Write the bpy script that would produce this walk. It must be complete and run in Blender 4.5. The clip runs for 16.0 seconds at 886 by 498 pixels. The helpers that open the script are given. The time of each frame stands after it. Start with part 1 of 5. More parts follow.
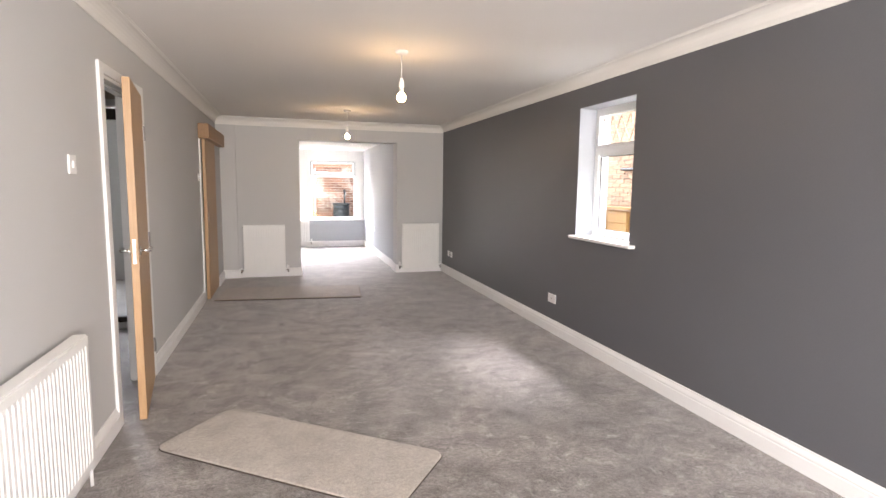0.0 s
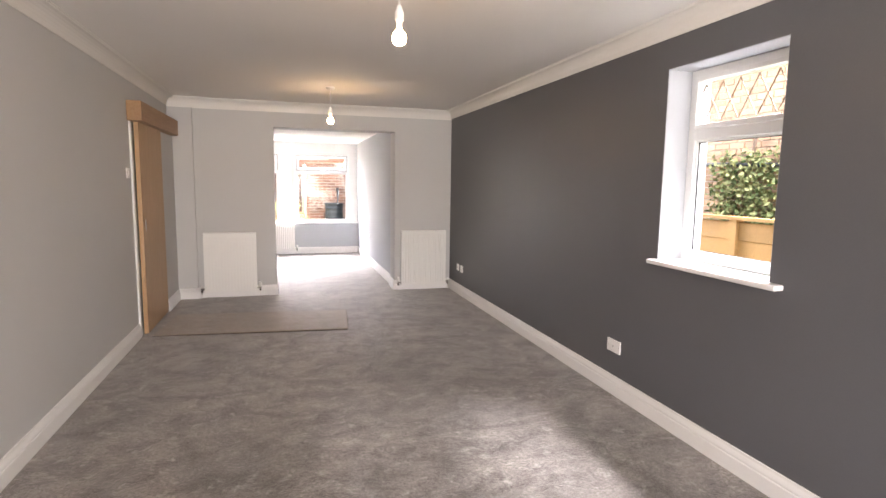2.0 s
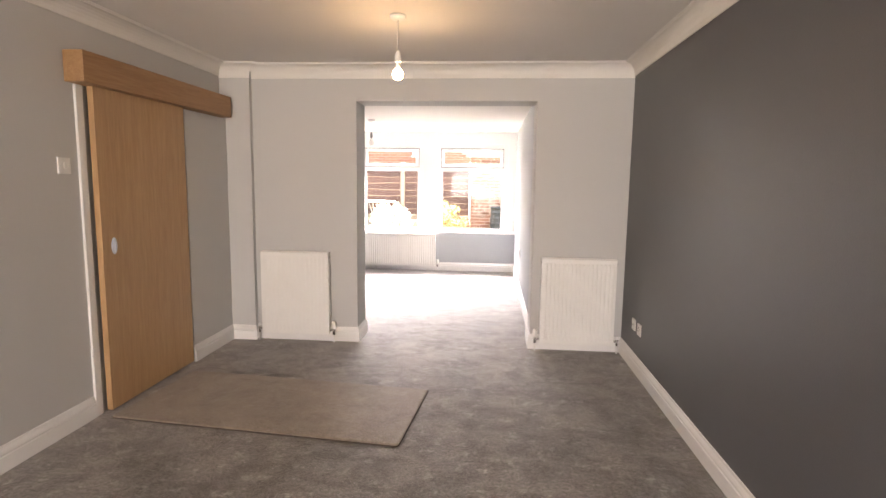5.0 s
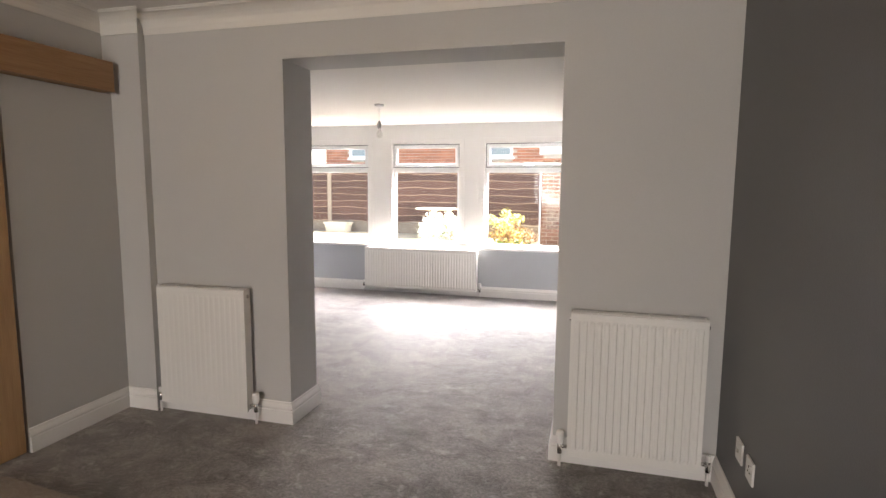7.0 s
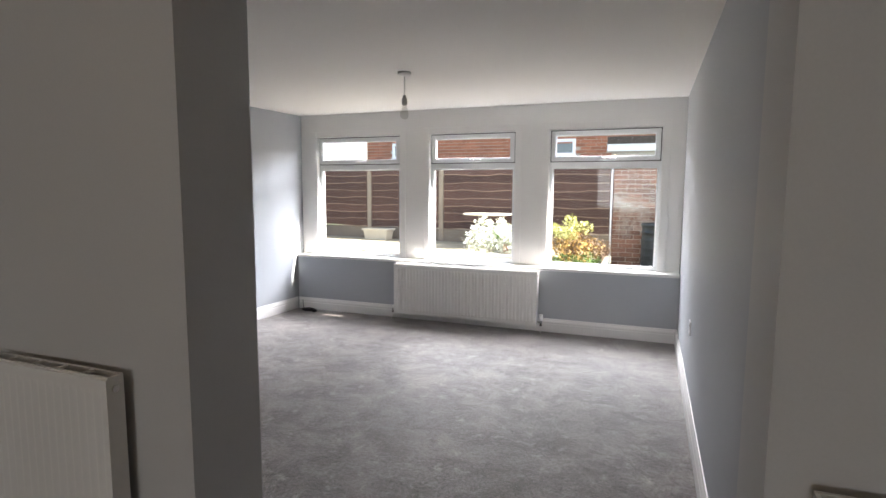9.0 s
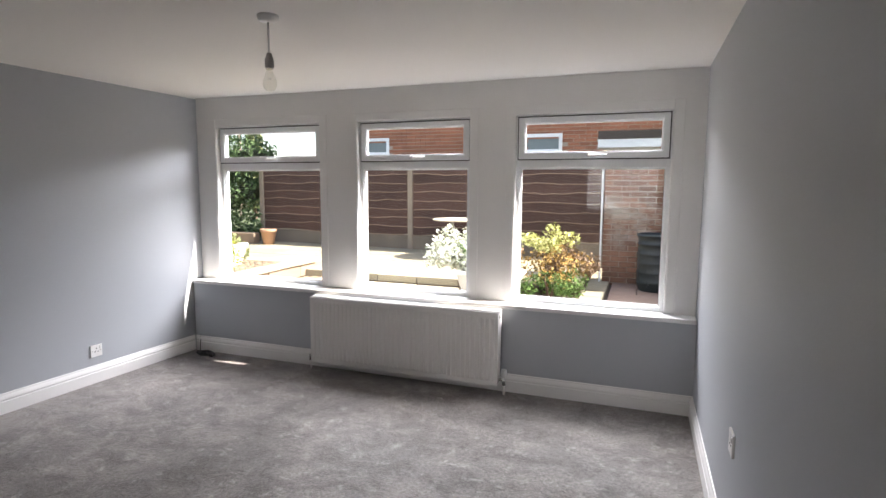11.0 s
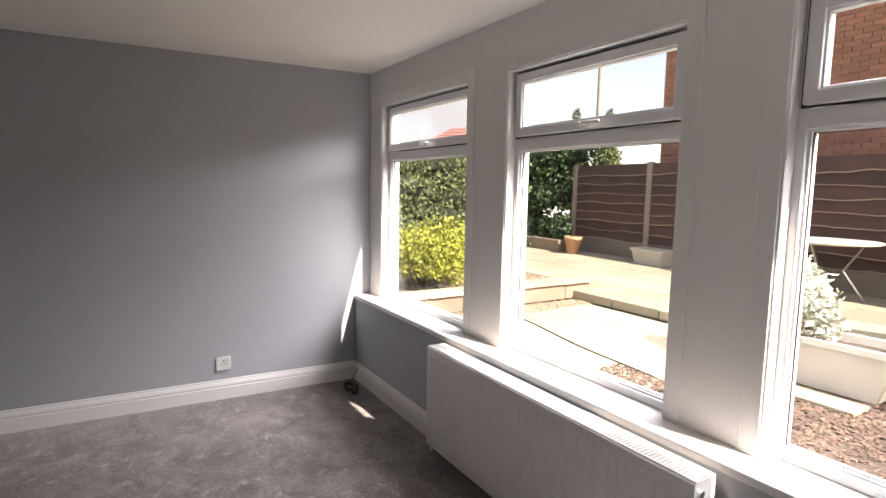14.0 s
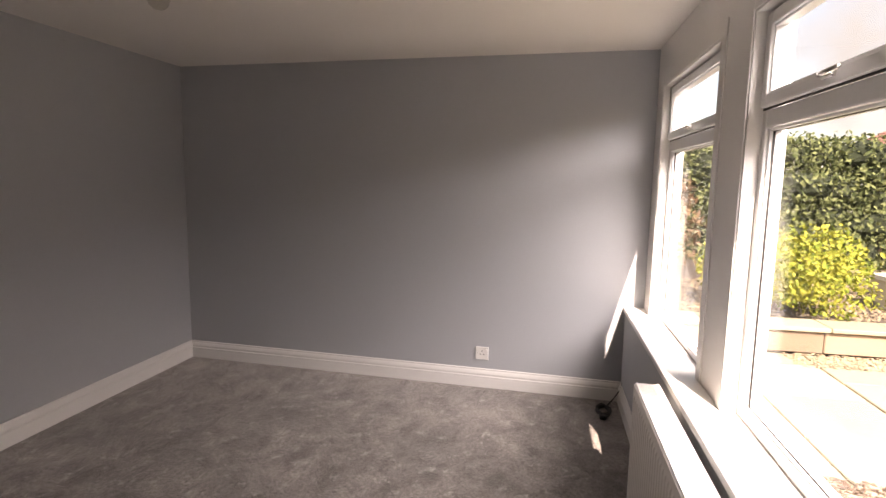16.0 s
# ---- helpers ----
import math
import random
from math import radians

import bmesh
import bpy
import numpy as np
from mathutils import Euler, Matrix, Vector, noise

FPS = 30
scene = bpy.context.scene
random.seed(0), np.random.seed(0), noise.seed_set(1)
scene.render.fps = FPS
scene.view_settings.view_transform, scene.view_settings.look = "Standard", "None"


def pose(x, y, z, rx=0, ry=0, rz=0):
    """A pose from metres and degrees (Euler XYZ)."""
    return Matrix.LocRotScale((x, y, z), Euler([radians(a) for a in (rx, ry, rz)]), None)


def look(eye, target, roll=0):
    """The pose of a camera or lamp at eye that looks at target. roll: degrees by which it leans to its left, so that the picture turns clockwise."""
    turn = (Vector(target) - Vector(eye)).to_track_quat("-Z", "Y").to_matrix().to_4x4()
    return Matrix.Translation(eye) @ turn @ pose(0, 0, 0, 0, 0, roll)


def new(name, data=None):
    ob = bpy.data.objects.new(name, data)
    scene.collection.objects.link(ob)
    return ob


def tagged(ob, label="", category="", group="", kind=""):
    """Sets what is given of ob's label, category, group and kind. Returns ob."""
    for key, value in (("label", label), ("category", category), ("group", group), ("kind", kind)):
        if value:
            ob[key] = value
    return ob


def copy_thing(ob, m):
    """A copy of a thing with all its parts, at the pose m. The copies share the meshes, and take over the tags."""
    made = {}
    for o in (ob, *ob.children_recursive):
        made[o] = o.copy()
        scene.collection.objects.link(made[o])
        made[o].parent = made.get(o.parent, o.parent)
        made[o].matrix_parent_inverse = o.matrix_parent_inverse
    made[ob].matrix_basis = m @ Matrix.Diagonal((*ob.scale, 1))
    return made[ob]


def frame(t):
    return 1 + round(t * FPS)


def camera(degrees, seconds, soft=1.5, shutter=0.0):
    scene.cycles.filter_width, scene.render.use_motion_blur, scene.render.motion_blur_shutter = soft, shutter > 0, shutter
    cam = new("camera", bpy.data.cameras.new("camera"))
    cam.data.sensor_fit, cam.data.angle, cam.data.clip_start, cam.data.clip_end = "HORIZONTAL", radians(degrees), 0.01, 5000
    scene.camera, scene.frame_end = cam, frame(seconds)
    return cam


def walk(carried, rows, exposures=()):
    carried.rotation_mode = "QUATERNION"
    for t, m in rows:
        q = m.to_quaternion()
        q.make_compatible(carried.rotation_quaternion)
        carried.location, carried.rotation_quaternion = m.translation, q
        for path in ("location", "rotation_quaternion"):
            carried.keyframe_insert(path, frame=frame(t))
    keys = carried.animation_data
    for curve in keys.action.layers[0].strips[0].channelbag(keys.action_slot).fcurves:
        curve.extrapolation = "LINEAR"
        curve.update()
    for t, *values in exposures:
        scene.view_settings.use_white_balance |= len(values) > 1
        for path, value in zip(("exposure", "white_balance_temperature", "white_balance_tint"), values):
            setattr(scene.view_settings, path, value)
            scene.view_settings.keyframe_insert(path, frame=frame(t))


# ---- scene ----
cam = camera(78.4, 16.0)
PATH = [
    (0, (-0.107, -0.524, 1.394), (0.446, 1.384, 1.162), 0.7),
    (0.5, (-0.035, -0.23, 1.408), (0.521, 1.677, 1.173), 0.7),
    (1, (0.037, 0.148, 1.4), (0.592, 2.055, 1.163), 0.7),
    (1.5, (0.121, 0.574, 1.413), (0.674, 2.481, 1.172), 0.7),
    (2, (0.221, 1.017, 1.405), (0.776, 2.924, 1.164), 0.8),
    (2.5, (0.366, 1.477, 1.399), (0.904, 3.389, 1.161), 0.7),
    (3, (0.503, 1.903, 1.395), (1.028, 3.818, 1.159), 0.7),
    (3.5, (0.673, 2.292, 1.395), (1.136, 4.223, 1.16), 0.6),
    (4, (0.845, 2.676, 1.404), (1.16, 4.636, 1.162), 0.6),
    (4.2, (0.898, 2.821, 1.398), (1.081, 4.798, 1.156), 0.7),
    (6.3, (1.713, 4.628, 1.397), (1.325, 6.573, 1.144), 0.3),
    (6.5, (1.728, 4.824, 1.381), (1.296, 6.763, 1.144), 0.3),
    (7, (1.735, 5.294, 1.371), (1.211, 7.21, 1.142), 0.4),
    (7.5, (1.629, 5.705, 1.374), (1.016, 7.595, 1.145), 0.5),
    (8, (1.493, 6.107, 1.366), (0.802, 7.97, 1.14), 0.4),
    (8.5, (1.375, 6.468, 1.352), (0.675, 8.328, 1.127), 0.5),
    (9, (1.350, 6.787, 1.343), (0.641, 8.648, 1.126), 0.3),
    (9.2, (1.345, 6.916, 1.359), (0.635, 8.776, 1.137), 0.6),
    (11.3, (1.263, 8.538, 1.42), (0.582, 10.405, 1.194), 0.3),
    (11.5, (1.279, 8.705, 1.42), (0.586, 10.567, 1.195), 0.2),
    (12, (1.289, 9.042, 1.402), (0.605, 10.909, 1.179), 0.2),
    (12.5, (1.323, 9.389, 1.415), (0.368, 11.131, 1.189), 0.2),
    (13, (1.31, 9.74, 1.43), (0.072, 11.292, 1.193), 0.3),
    (13.5, (1.271, 10.082, 1.383), (-0.216, 11.403, 1.168), 0.9),
    (14, (1.226, 10.437, 1.378), (-0.47, 11.473, 1.155), 1.0),
    (14.5, (1.154, 10.779, 1.38), (-0.701, 11.488, 1.144), 1.3),
    (15, (1.101, 11.054, 1.385), (-0.849, 11.42, 1.14), 1.3),
    (15.5, (1.084, 11.299, 1.391), (-0.899, 11.282, 1.133), 1.2),
    (16, (1.11, 11.404, 1.38), (-0.838, 11.03, 1.126), 1.0),
]
walk(cam, [(t, look(eye, target, roll)) for t, eye, target, roll in PATH],
     exposures=[(0, 4.8, 6650, 18), (2, 4.9, 6850, 20), (4, 5.1, 7300, 22), (6.5, 4.6, 7150, 19), (8, 3.75, 6650, 15), (9, 3.3, 6500, 14), (11.5, 2.7, 6700, 17), (12.5, 2.55, 6900, 19), (14, 2.35, 7100, 22), (16, 2.42, 8000, 26)])

# ---- world, sun, large lights ----
SUN = Vector((1.0, 0.268, 1.0)).normalized()
world = bpy.data.worlds.new("sky")
scene.world = world
world.use_nodes = True
wn = world.node_tree.nodes
sky = wn.new("ShaderNodeTexSky")
sky.sky_type, sky.sun_disc = "NISHITA", False
sky.sun_elevation, sky.sun_rotation = math.asin(SUN.z), math.atan2(SUN.x, SUN.y)
sky.air_density, sky.dust_density = 1.1, 1.4
wn["Background"].inputs["Strength"].default_value = 0.07
# thin broken cloud over the blue
cloud, cloud_ramp, veil = wn.new("ShaderNodeTexNoise"), wn.new("ShaderNodeValToRGB"), wn.new("ShaderNodeMix")
cloud.inputs["Scale"].default_value, cloud.inputs["Detail"].default_value = 3.2, 7.0
cloud_ramp.color_ramp.elements[0].position, cloud_ramp.color_ramp.elements[1].position = 0.42, 0.66
veil.data_type = "RGBA"
veil.inputs[7].default_value = (2.5, 2.55, 2.65, 1)
world.node_tree.links.new(wn.new("ShaderNodeTexCoord").outputs["Generated"], cloud.inputs["Vector"])
world.node_tree.links.new(cloud.outputs["Fac"], cloud_ramp.inputs["Fac"])
world.node_tree.links.new(cloud_ramp.outputs["Color"], veil.inputs[0])
world.node_tree.links.new(sky.outputs["Color"], veil.inputs[6])
world.node_tree.links.new(veil.outputs[2], wn["Background"].inputs["Color"])
sun_data = bpy.data.lights.new("sun", "SUN")
sun_data.energy, sun_data.angle, sun_data.color = 3.0, radians(0.55), (1.0, 0.95, 0.87)
new("sun", sun_data).matrix_world = look((20, 10, 20), Vector((20, 10, 20)) - SUN)


def window_lamp(name, eye, target, w, h, watts, color=(0.93, 0.96, 1.0)):
    """An added area lamp that stands in for the sky's light through a window."""
    data = bpy.data.lights.new(name, "AREA")
    data.shape, data.size, data.size_y, data.energy, data.color = "RECTANGLE", w, h, watts, color
    new(name, data).matrix_world = look(eye, target)


window_lamp("front_window_light", (0.64, -2.78, 1.4), (1.7, 2.5, 1.4), 2.2, 1.3, 12.5, (1.0, 0.98, 0.95))

# added fill lamp, out of view above the patio, to brighten the garden room
window_lamp("garden_fill_light", (0.7, 13.6, 3.3), (-1.1, 10.2, 0.6), 5.6, 2.0, 155)
# added lamps outside the kitchen and side windows, to lift hall and carpet
window_lamp("kitchen_window_light", (-3.02, 8.62, 1.7), (-2.4, 6.2, 0.8), 0.7, 1.0, 4)
window_lamp("side_window_light", (4.34, 3.34, 4.1), (0.9, 3.3, 0.0), 2.2, 0.9, 52)

# ---- helpers ----


def thing(name, loc, label, category, group="", kind=""):
    ob = new(name)
    ob.location = loc
    ob.empty_display_size = 0.1
    return tagged(ob, label, category, group, kind)


def mesh_of(name, bm, material, smooth=False):
    me = bpy.data.meshes.new(name)
    bmesh.ops.recalc_face_normals(bm, faces=bm.faces)
    bm.to_mesh(me)
    bm.free()
    if material:
        me.materials.append(material)
    if smooth:
        for p in me.polygons:
            p.use_smooth = True
    return me


def part(name, bm, material, parent, label="", smooth=False, loc=None):
    """Links a bmesh as one mesh object under a thing or a part."""
    ob = new(name, mesh_of(name, bm, material, smooth))
    ob.parent = parent
    if loc:
        ob.location = loc
    if label:
        ob["label"] = label
    return ob


def solid(name, bm, material, label, category, kind="structure", smooth=False, group=""):
    ob = new(name, mesh_of(name, bm, material, smooth))
    return tagged(ob, label, category, group, kind)


def box(bm, x0, x1, y0, y1, z0, z1, bevel=0.0, seg=2):
    vs = [bm.verts.new((x, y, z)) for x in (x0, x1) for y in (y0, y1) for z in (z0, z1)]
    fs = [bm.faces.new([vs[i] for i in f]) for f in
          ((0, 1, 3, 2), (4, 6, 7, 5), (0, 4, 5, 1), (2, 3, 7, 6), (0, 2, 6, 4), (1, 5, 7, 3))]
    if bevel:
        es = {e for f in fs for e in f.edges}
        bmesh.ops.bevel(bm, geom=list(es), offset=bevel, segments=seg, profile=0.6, affect="EDGES")
    return bm


def holed(bm, axis, a0, a1, z0, z1, d0, d1, holes):
    """A wall along axis (0 x, 1 y), d0 to d1 thick, with openings (a0, a1, z0, z1): one welded shell."""
    us = sorted({a0, a1, *[v for h in holes for v in h[:2]]})
    zs = sorted({z0, z1, *[min(max(v, z0), z1) for h in holes for v in h[2:]]})
    made = {}

    def vert(u, d, z):
        if (u, d, z) not in made:
            made[u, d, z] = bm.verts.new((u, d, z) if axis == 0 else (d, u, z))
        return made[u, d, z]

    def full(i, j):
        if not (0 <= i < len(us) - 1 and 0 <= j < len(zs) - 1):
            return False
        u, z = (us[i] + us[i + 1]) / 2, (zs[j] + zs[j + 1]) / 2
        return not any(h[0] < u < h[1] and h[2] < z < h[3] for h in holes)
    for i in range(len(us) - 1):
        for j in range(len(zs) - 1):
            if not full(i, j):
                continue
            u, v, a, b = us[i], us[i + 1], zs[j], zs[j + 1]
            bm.faces.new((vert(u, d0, a), vert(v, d0, a), vert(v, d0, b), vert(u, d0, b)))
            bm.faces.new((vert(u, d1, a), vert(v, d1, a), vert(v, d1, b), vert(u, d1, b)))
            for ok, p, q in ((full(i - 1, j), (u, a), (u, b)), (full(i + 1, j), (v, a), (v, b)), (full(i, j - 1), (u, a), (v, a)), (full(i, j + 1), (u, b), (v, b))):
                if not ok:
                    bm.faces.new((vert(p[0], d0, p[1]), vert(q[0], d0, q[1]), vert(q[0], d1, q[1]), vert(p[0], d1, p[1])))
    return bm


def boxes(*rows, bevel=0.0, seg=2):
    bm = bmesh.new()
    for r in rows:
        box(bm, *r, bevel=bevel, seg=seg)
    return bm


def tube(bm, pts, r, seg=10, r_end=None):
    """A round bar along a line of places."""
    pts = [Vector(p) for p in pts]
    rings = []
    for i, p in enumerate(pts):
        d = (pts[min(i + 1, len(pts) - 1)] - pts[max(i - 1, 0)]).normalized()
        a = d.orthogonal().normalized() if abs(d.z) > 0.9 else Vector((0, 0, 1)).cross(d).normalized()
        b = d.cross(a)
        k = r if r_end is None else r + (r_end - r) * i / (len(pts) - 1)
        rings.append([bm.verts.new(p + k * (math.cos(t) * a + math.sin(t) * b))
                      for t in (2 * math.pi * j / seg for j in range(seg))])
    for u, v in zip(rings, rings[1:]):
        for j in range(seg):
            bm.faces.new((u[j], u[(j + 1) % seg], v[(j + 1) % seg], v[j]))
    bm.faces.new(rings[0])
    bm.faces.new(rings[-1])
    return bm


def lathe(bm, profile, seg=24, centre=(0, 0, 0), cap=True):
    """Turns (radius, height) pairs about the upright axis."""
    rings = [[bm.verts.new((centre[0] + r * math.cos(2 * math.pi * j / seg), centre[1] + r * math.sin(2 * math.pi * j / seg),
                            centre[2] + z)) for j in range(seg)] for r, z in profile]
    for u, v in zip(rings, rings[1:]):
        for j in range(seg):
            bm.faces.new((u[j], u[(j + 1) % seg], v[(j + 1) % seg], v[j]))
    if cap:
        bm.faces.new(rings[0])
        bm.faces.new(rings[-1])
    return bm


def moulding(name, p0, p1, inward, profile, m0, m1, material, label, category):
    """A strip along a wall from p0 to p1; profile: (distance from the wall, height). m: 1 inner mitre, -1 outer, 0 square."""
    p0, p1, n = Vector(p0), Vector(p1), Vector(inward)
    d = (p1 - p0).normalized()
    bm = bmesh.new()
    a = [bm.verts.new(p0 + n * o + Vector((0, 0, z)) + d * (o * m0)) for o, z in profile]
    b = [bm.verts.new(p1 + n * o + Vector((0, 0, z)) - d * (o * m1)) for o, z in profile]
    k = len(profile)
    for i in range(k):
        bm.faces.new((a[i], a[(i + 1) % k], b[(i + 1) % k], b[i]))
    bm.faces.new(a)
    bm.faces.new(b)
    return solid(name, bm, material, label, category)


# ---- materials ----


def shader(name, base, rough, metal=0.0, spec=0.5):
    m = bpy.data.materials.new(name)
    m.use_nodes = True
    b = m.node_tree.nodes["Principled BSDF"]
    b.inputs["Base Color"].default_value = (*base, 1)
    b.inputs["Roughness"].default_value, b.inputs["Metallic"].default_value = rough, metal
    b.inputs["Specular IOR Level"].default_value = spec
    return m, m.node_tree.nodes, m.node_tree.links, b


def coords(n, l, scale=(1, 1, 1), generated=False):
    t, mp = n.new("ShaderNodeTexCoord"), n.new("ShaderNodeMapping")
    mp.inputs["Scale"].default_value = scale
    l.new(t.outputs["Generated" if generated else "Object"], mp.inputs["Vector"])
    return mp.outputs["Vector"]


def world_coords(n, l, scale=(1, 1, 1)):
    g, mp = n.new("ShaderNodeNewGeometry"), n.new("ShaderNodeMapping")
    mp.inputs["Scale"].default_value = scale
    l.new(g.outputs["Position"], mp.inputs["Vector"])
    return mp.outputs["Vector"]


def noise_tex(n, l, vec, scale, detail=4.0, rough=0.55, distort=0.0):
    t = n.new("ShaderNodeTexNoise")
    t.inputs["Scale"].default_value, t.inputs["Detail"].default_value = scale, detail
    t.inputs["Roughness"].default_value, t.inputs["Distortion"].default_value = rough, distort
    l.new(vec, t.inputs["Vector"])
    return t.outputs["Fac"]


def ramp(n, l, fac, stops):
    r = n.new("ShaderNodeValToRGB")
    while len(r.color_ramp.elements) < len(stops):
        r.color_ramp.elements.new(0.5)
    for e, (p, c) in zip(r.color_ramp.elements, stops):
        e.position, e.color = p, (*c, 1)
    l.new(fac, r.inputs["Fac"])
    return r.outputs["Color"]


def bump(n, l, b, height, strength, distance, normal=None):
    k = n.new("ShaderNodeBump")
    k.inputs["Strength"].default_value, k.inputs["Distance"].default_value = strength, distance
    l.new(height, k.inputs["Height"])
    if normal:
        l.new(normal, k.inputs["Normal"])
    l.new(k.outputs["Normal"], b.inputs["Normal"])
    return k.outputs["Normal"]


def mix(n, l, fac, a, b, kind="MIX"):
    m = n.new("ShaderNodeMix")
    m.data_type, m.blend_type = "RGBA", kind
    for sock, v in ((m.inputs[0], fac), (m.inputs[6], a), (m.inputs[7], b)):
        if isinstance(v, (int, float)):
            sock.default_value = v
        elif isinstance(v, tuple):
            sock.default_value = (*v, 1)
        else:
            l.new(v, sock)
    return m.outputs[2]


def tone(c, k):
    return tuple(min(1, x * k) for x in c)


def varied(name, base, rough, spread=0.06, scale=1.2, grain=180, relief=0.0006, metal=0.0, spec=0.5, rand=0.0):
    """A painted or plain surface: broad patches, fine grain and relief; rand: piece by piece."""
    m, n, l, b = shader(name, base, rough, metal, spec)
    v = world_coords(n, l)
    f = noise_tex(n, l, v, scale, 3)
    col = ramp(n, l, f, [(0.3, tone(base, 1 - spread)), (0.7, tone(base, 1 + spread))])
    g = noise_tex(n, l, v, grain, 2)
    col = mix(n, l, 0.5, col, ramp(n, l, g, [(0.3, tone(base, 1 - spread)), (0.7, tone(base, 1 + spread))]))
    if rand:
        o = n.new("ShaderNodeObjectInfo")
        i = n.new("ShaderNodeNewGeometry")
        add = n.new("ShaderNodeMath")
        l.new(o.outputs["Random"], add.inputs[0])
        l.new(i.outputs["Random Per Island"], add.inputs[1])
        fr = n.new("ShaderNodeMath")
        fr.operation = "FRACT"
        l.new(add.outputs[0], fr.inputs[0])
        col = mix(n, l, 1.0, col, ramp(n, l, fr.outputs[0], [(0.0, (1 - rand,) * 3), (1.0, (1.0, 1.0, 1.0))]), "MULTIPLY")
    l.new(col, b.inputs["Base Color"])
    if relief:
        bump(n, l, b, g, 0.6, relief)
    return m


def wood(name, light, dark, rough, axis=2):
    m, n, l, b = shader(name, light, rough)
    s = [14, 14, 14]
    s[axis] = 0.9
    v = coords(n, l, tuple(s))
    f = noise_tex(n, l, v, 3.0, 6, 0.6, 0.6)
    s2 = [90, 90, 90]
    s2[axis] = 2.5
    g = noise_tex(n, l, coords(n, l, tuple(s2)), 3.0, 3)
    c = mix(n, l, 0.4, ramp(n, l, f, [(0.3, dark), (0.7, light)]), ramp(n, l, g, [(0.35, dark), (0.6, light)]))
    l.new(c, b.inputs["Base Color"])
    bump(n, l, b, g, 0.3, 0.0005)
    return m


def carpet(name, low, mid, high, patch=1.6, k=1.0, sheen=0.5):
    """Cut pile, brushed lighter and darker in patches; k: how strongly."""
    m, n, l, b = shader(name, mid, 0.5, 0, 0.5)
    b.inputs["Sheen Weight"].default_value = sheen
    b.inputs["Sheen Roughness"].default_value = 0.42
    b.inputs["Sheen Tint"].default_value = (0.95, 0.92, 0.9, 1)
    v = world_coords(n, l)
    big = noise_tex(n, l, v, patch, 4, 0.6, 0.8)
    med = noise_tex(n, l, world_coords(n, l, (1.0, 1.2, 1)), patch * 3, 6, 0.7, 0.5)
    fine = noise_tex(n, l, v, 330, 2, 0.6)
    tuft = noise_tex(n, l, v, 62, 4, 0.75)

    def both(d, u):
        return ((1 - d * k,) * 3, (1 + u * k,) * 3)
    fleck = noise_tex(n, l, v, patch * 8, 6, 0.7, 0.3)
    c = ramp(n, l, med, [(0.39, low), (0.59, mid)])
    c = mix(n, l, ramp(n, l, fleck, [(0.55, (0, 0, 0)), (0.71, (1, 1, 1))]), c, high)
    for f, lo, hi, d, u in ((big, 0.3, 0.7, 0.3, 0.2), (tuft, 0.36, 0.64, 0.55, 0.4), (fine, 0.34, 0.66, 0.45, 0.35)):
        a, z = both(d, u)
        c = mix(n, l, 1.0, c, ramp(n, l, f, [(lo, a), (hi, z)]), "MULTIPLY")
    l.new(c, b.inputs["Base Color"])
    h = bump(n, l, b, tuft, 0.8, 0.005 * k)
    h2 = bump(n, l, b, fine, 0.8, 0.003, h)
    bump(n, l, b, med, 0.5, 0.008 * k, h2)
    return m


def glass_pane(name, tint=(0.97, 0.99, 0.98), gloss=0.9):
    """Clear window glass: mostly see-through, glossy towards grazing views."""
    m = bpy.data.materials.new(name)
    m.use_nodes = True
    n, l = m.node_tree.nodes, m.node_tree.links
    n.remove(n["Principled BSDF"])
    t, g, f, x = (n.new("ShaderNodeBsdfTransparent"), n.new("ShaderNodeBsdfGlossy"), n.new("ShaderNodeLayerWeight"), n.new("ShaderNodeMixShader"))
    t.inputs["Color"].default_value, g.inputs["Roughness"].default_value = (*tint, 1), 0.0
    g.inputs["Color"].default_value = (gloss, gloss, gloss, 1)
    p, q = n.new("ShaderNodeMath"), n.new("ShaderNodeMath")
    p.operation, q.operation = "POWER", "MULTIPLY_ADD"
    l.new(f.outputs["Facing"], p.inputs[0])
    p.inputs[1].default_value, q.inputs[1].default_value, q.inputs[2].default_value = 5.0, 0.5, 0.009
    l.new(p.outputs[0], q.inputs[0])
    l.new(q.outputs[0], x.inputs[0])
    l.new(t.outputs[0], x.inputs[1])
    l.new(g.outputs[0], x.inputs[2])
    l.new(x.outputs[0], n["Material Output"].inputs["Surface"])
    return m


def foliage(name, dark, light, rough=0.7):
    m, n, l, b = shader(name, light, rough, 0, 0.12)
    i = n.new("ShaderNodeNewGeometry")
    c = ramp(n, l, i.outputs["Random Per Island"], [(0.0, dark), (0.6, tone(light, 0.75)), (1.0, light)])
    l.new(c, b.inputs["Base Color"])
    b.inputs["Subsurface Weight"].default_value = 0.0
    return m


def lit(name, color, strength):
    m = bpy.data.materials.new(name)
    m.use_nodes = True
    n = m.node_tree.nodes
    b = n["Principled BSDF"]
    b.inputs["Emission Color"].default_value, b.inputs["Emission Strength"].default_value = (*color, 1), strength
    b.inputs["Base Color"].default_value = (0.8, 0.75, 0.65, 1)
    return m


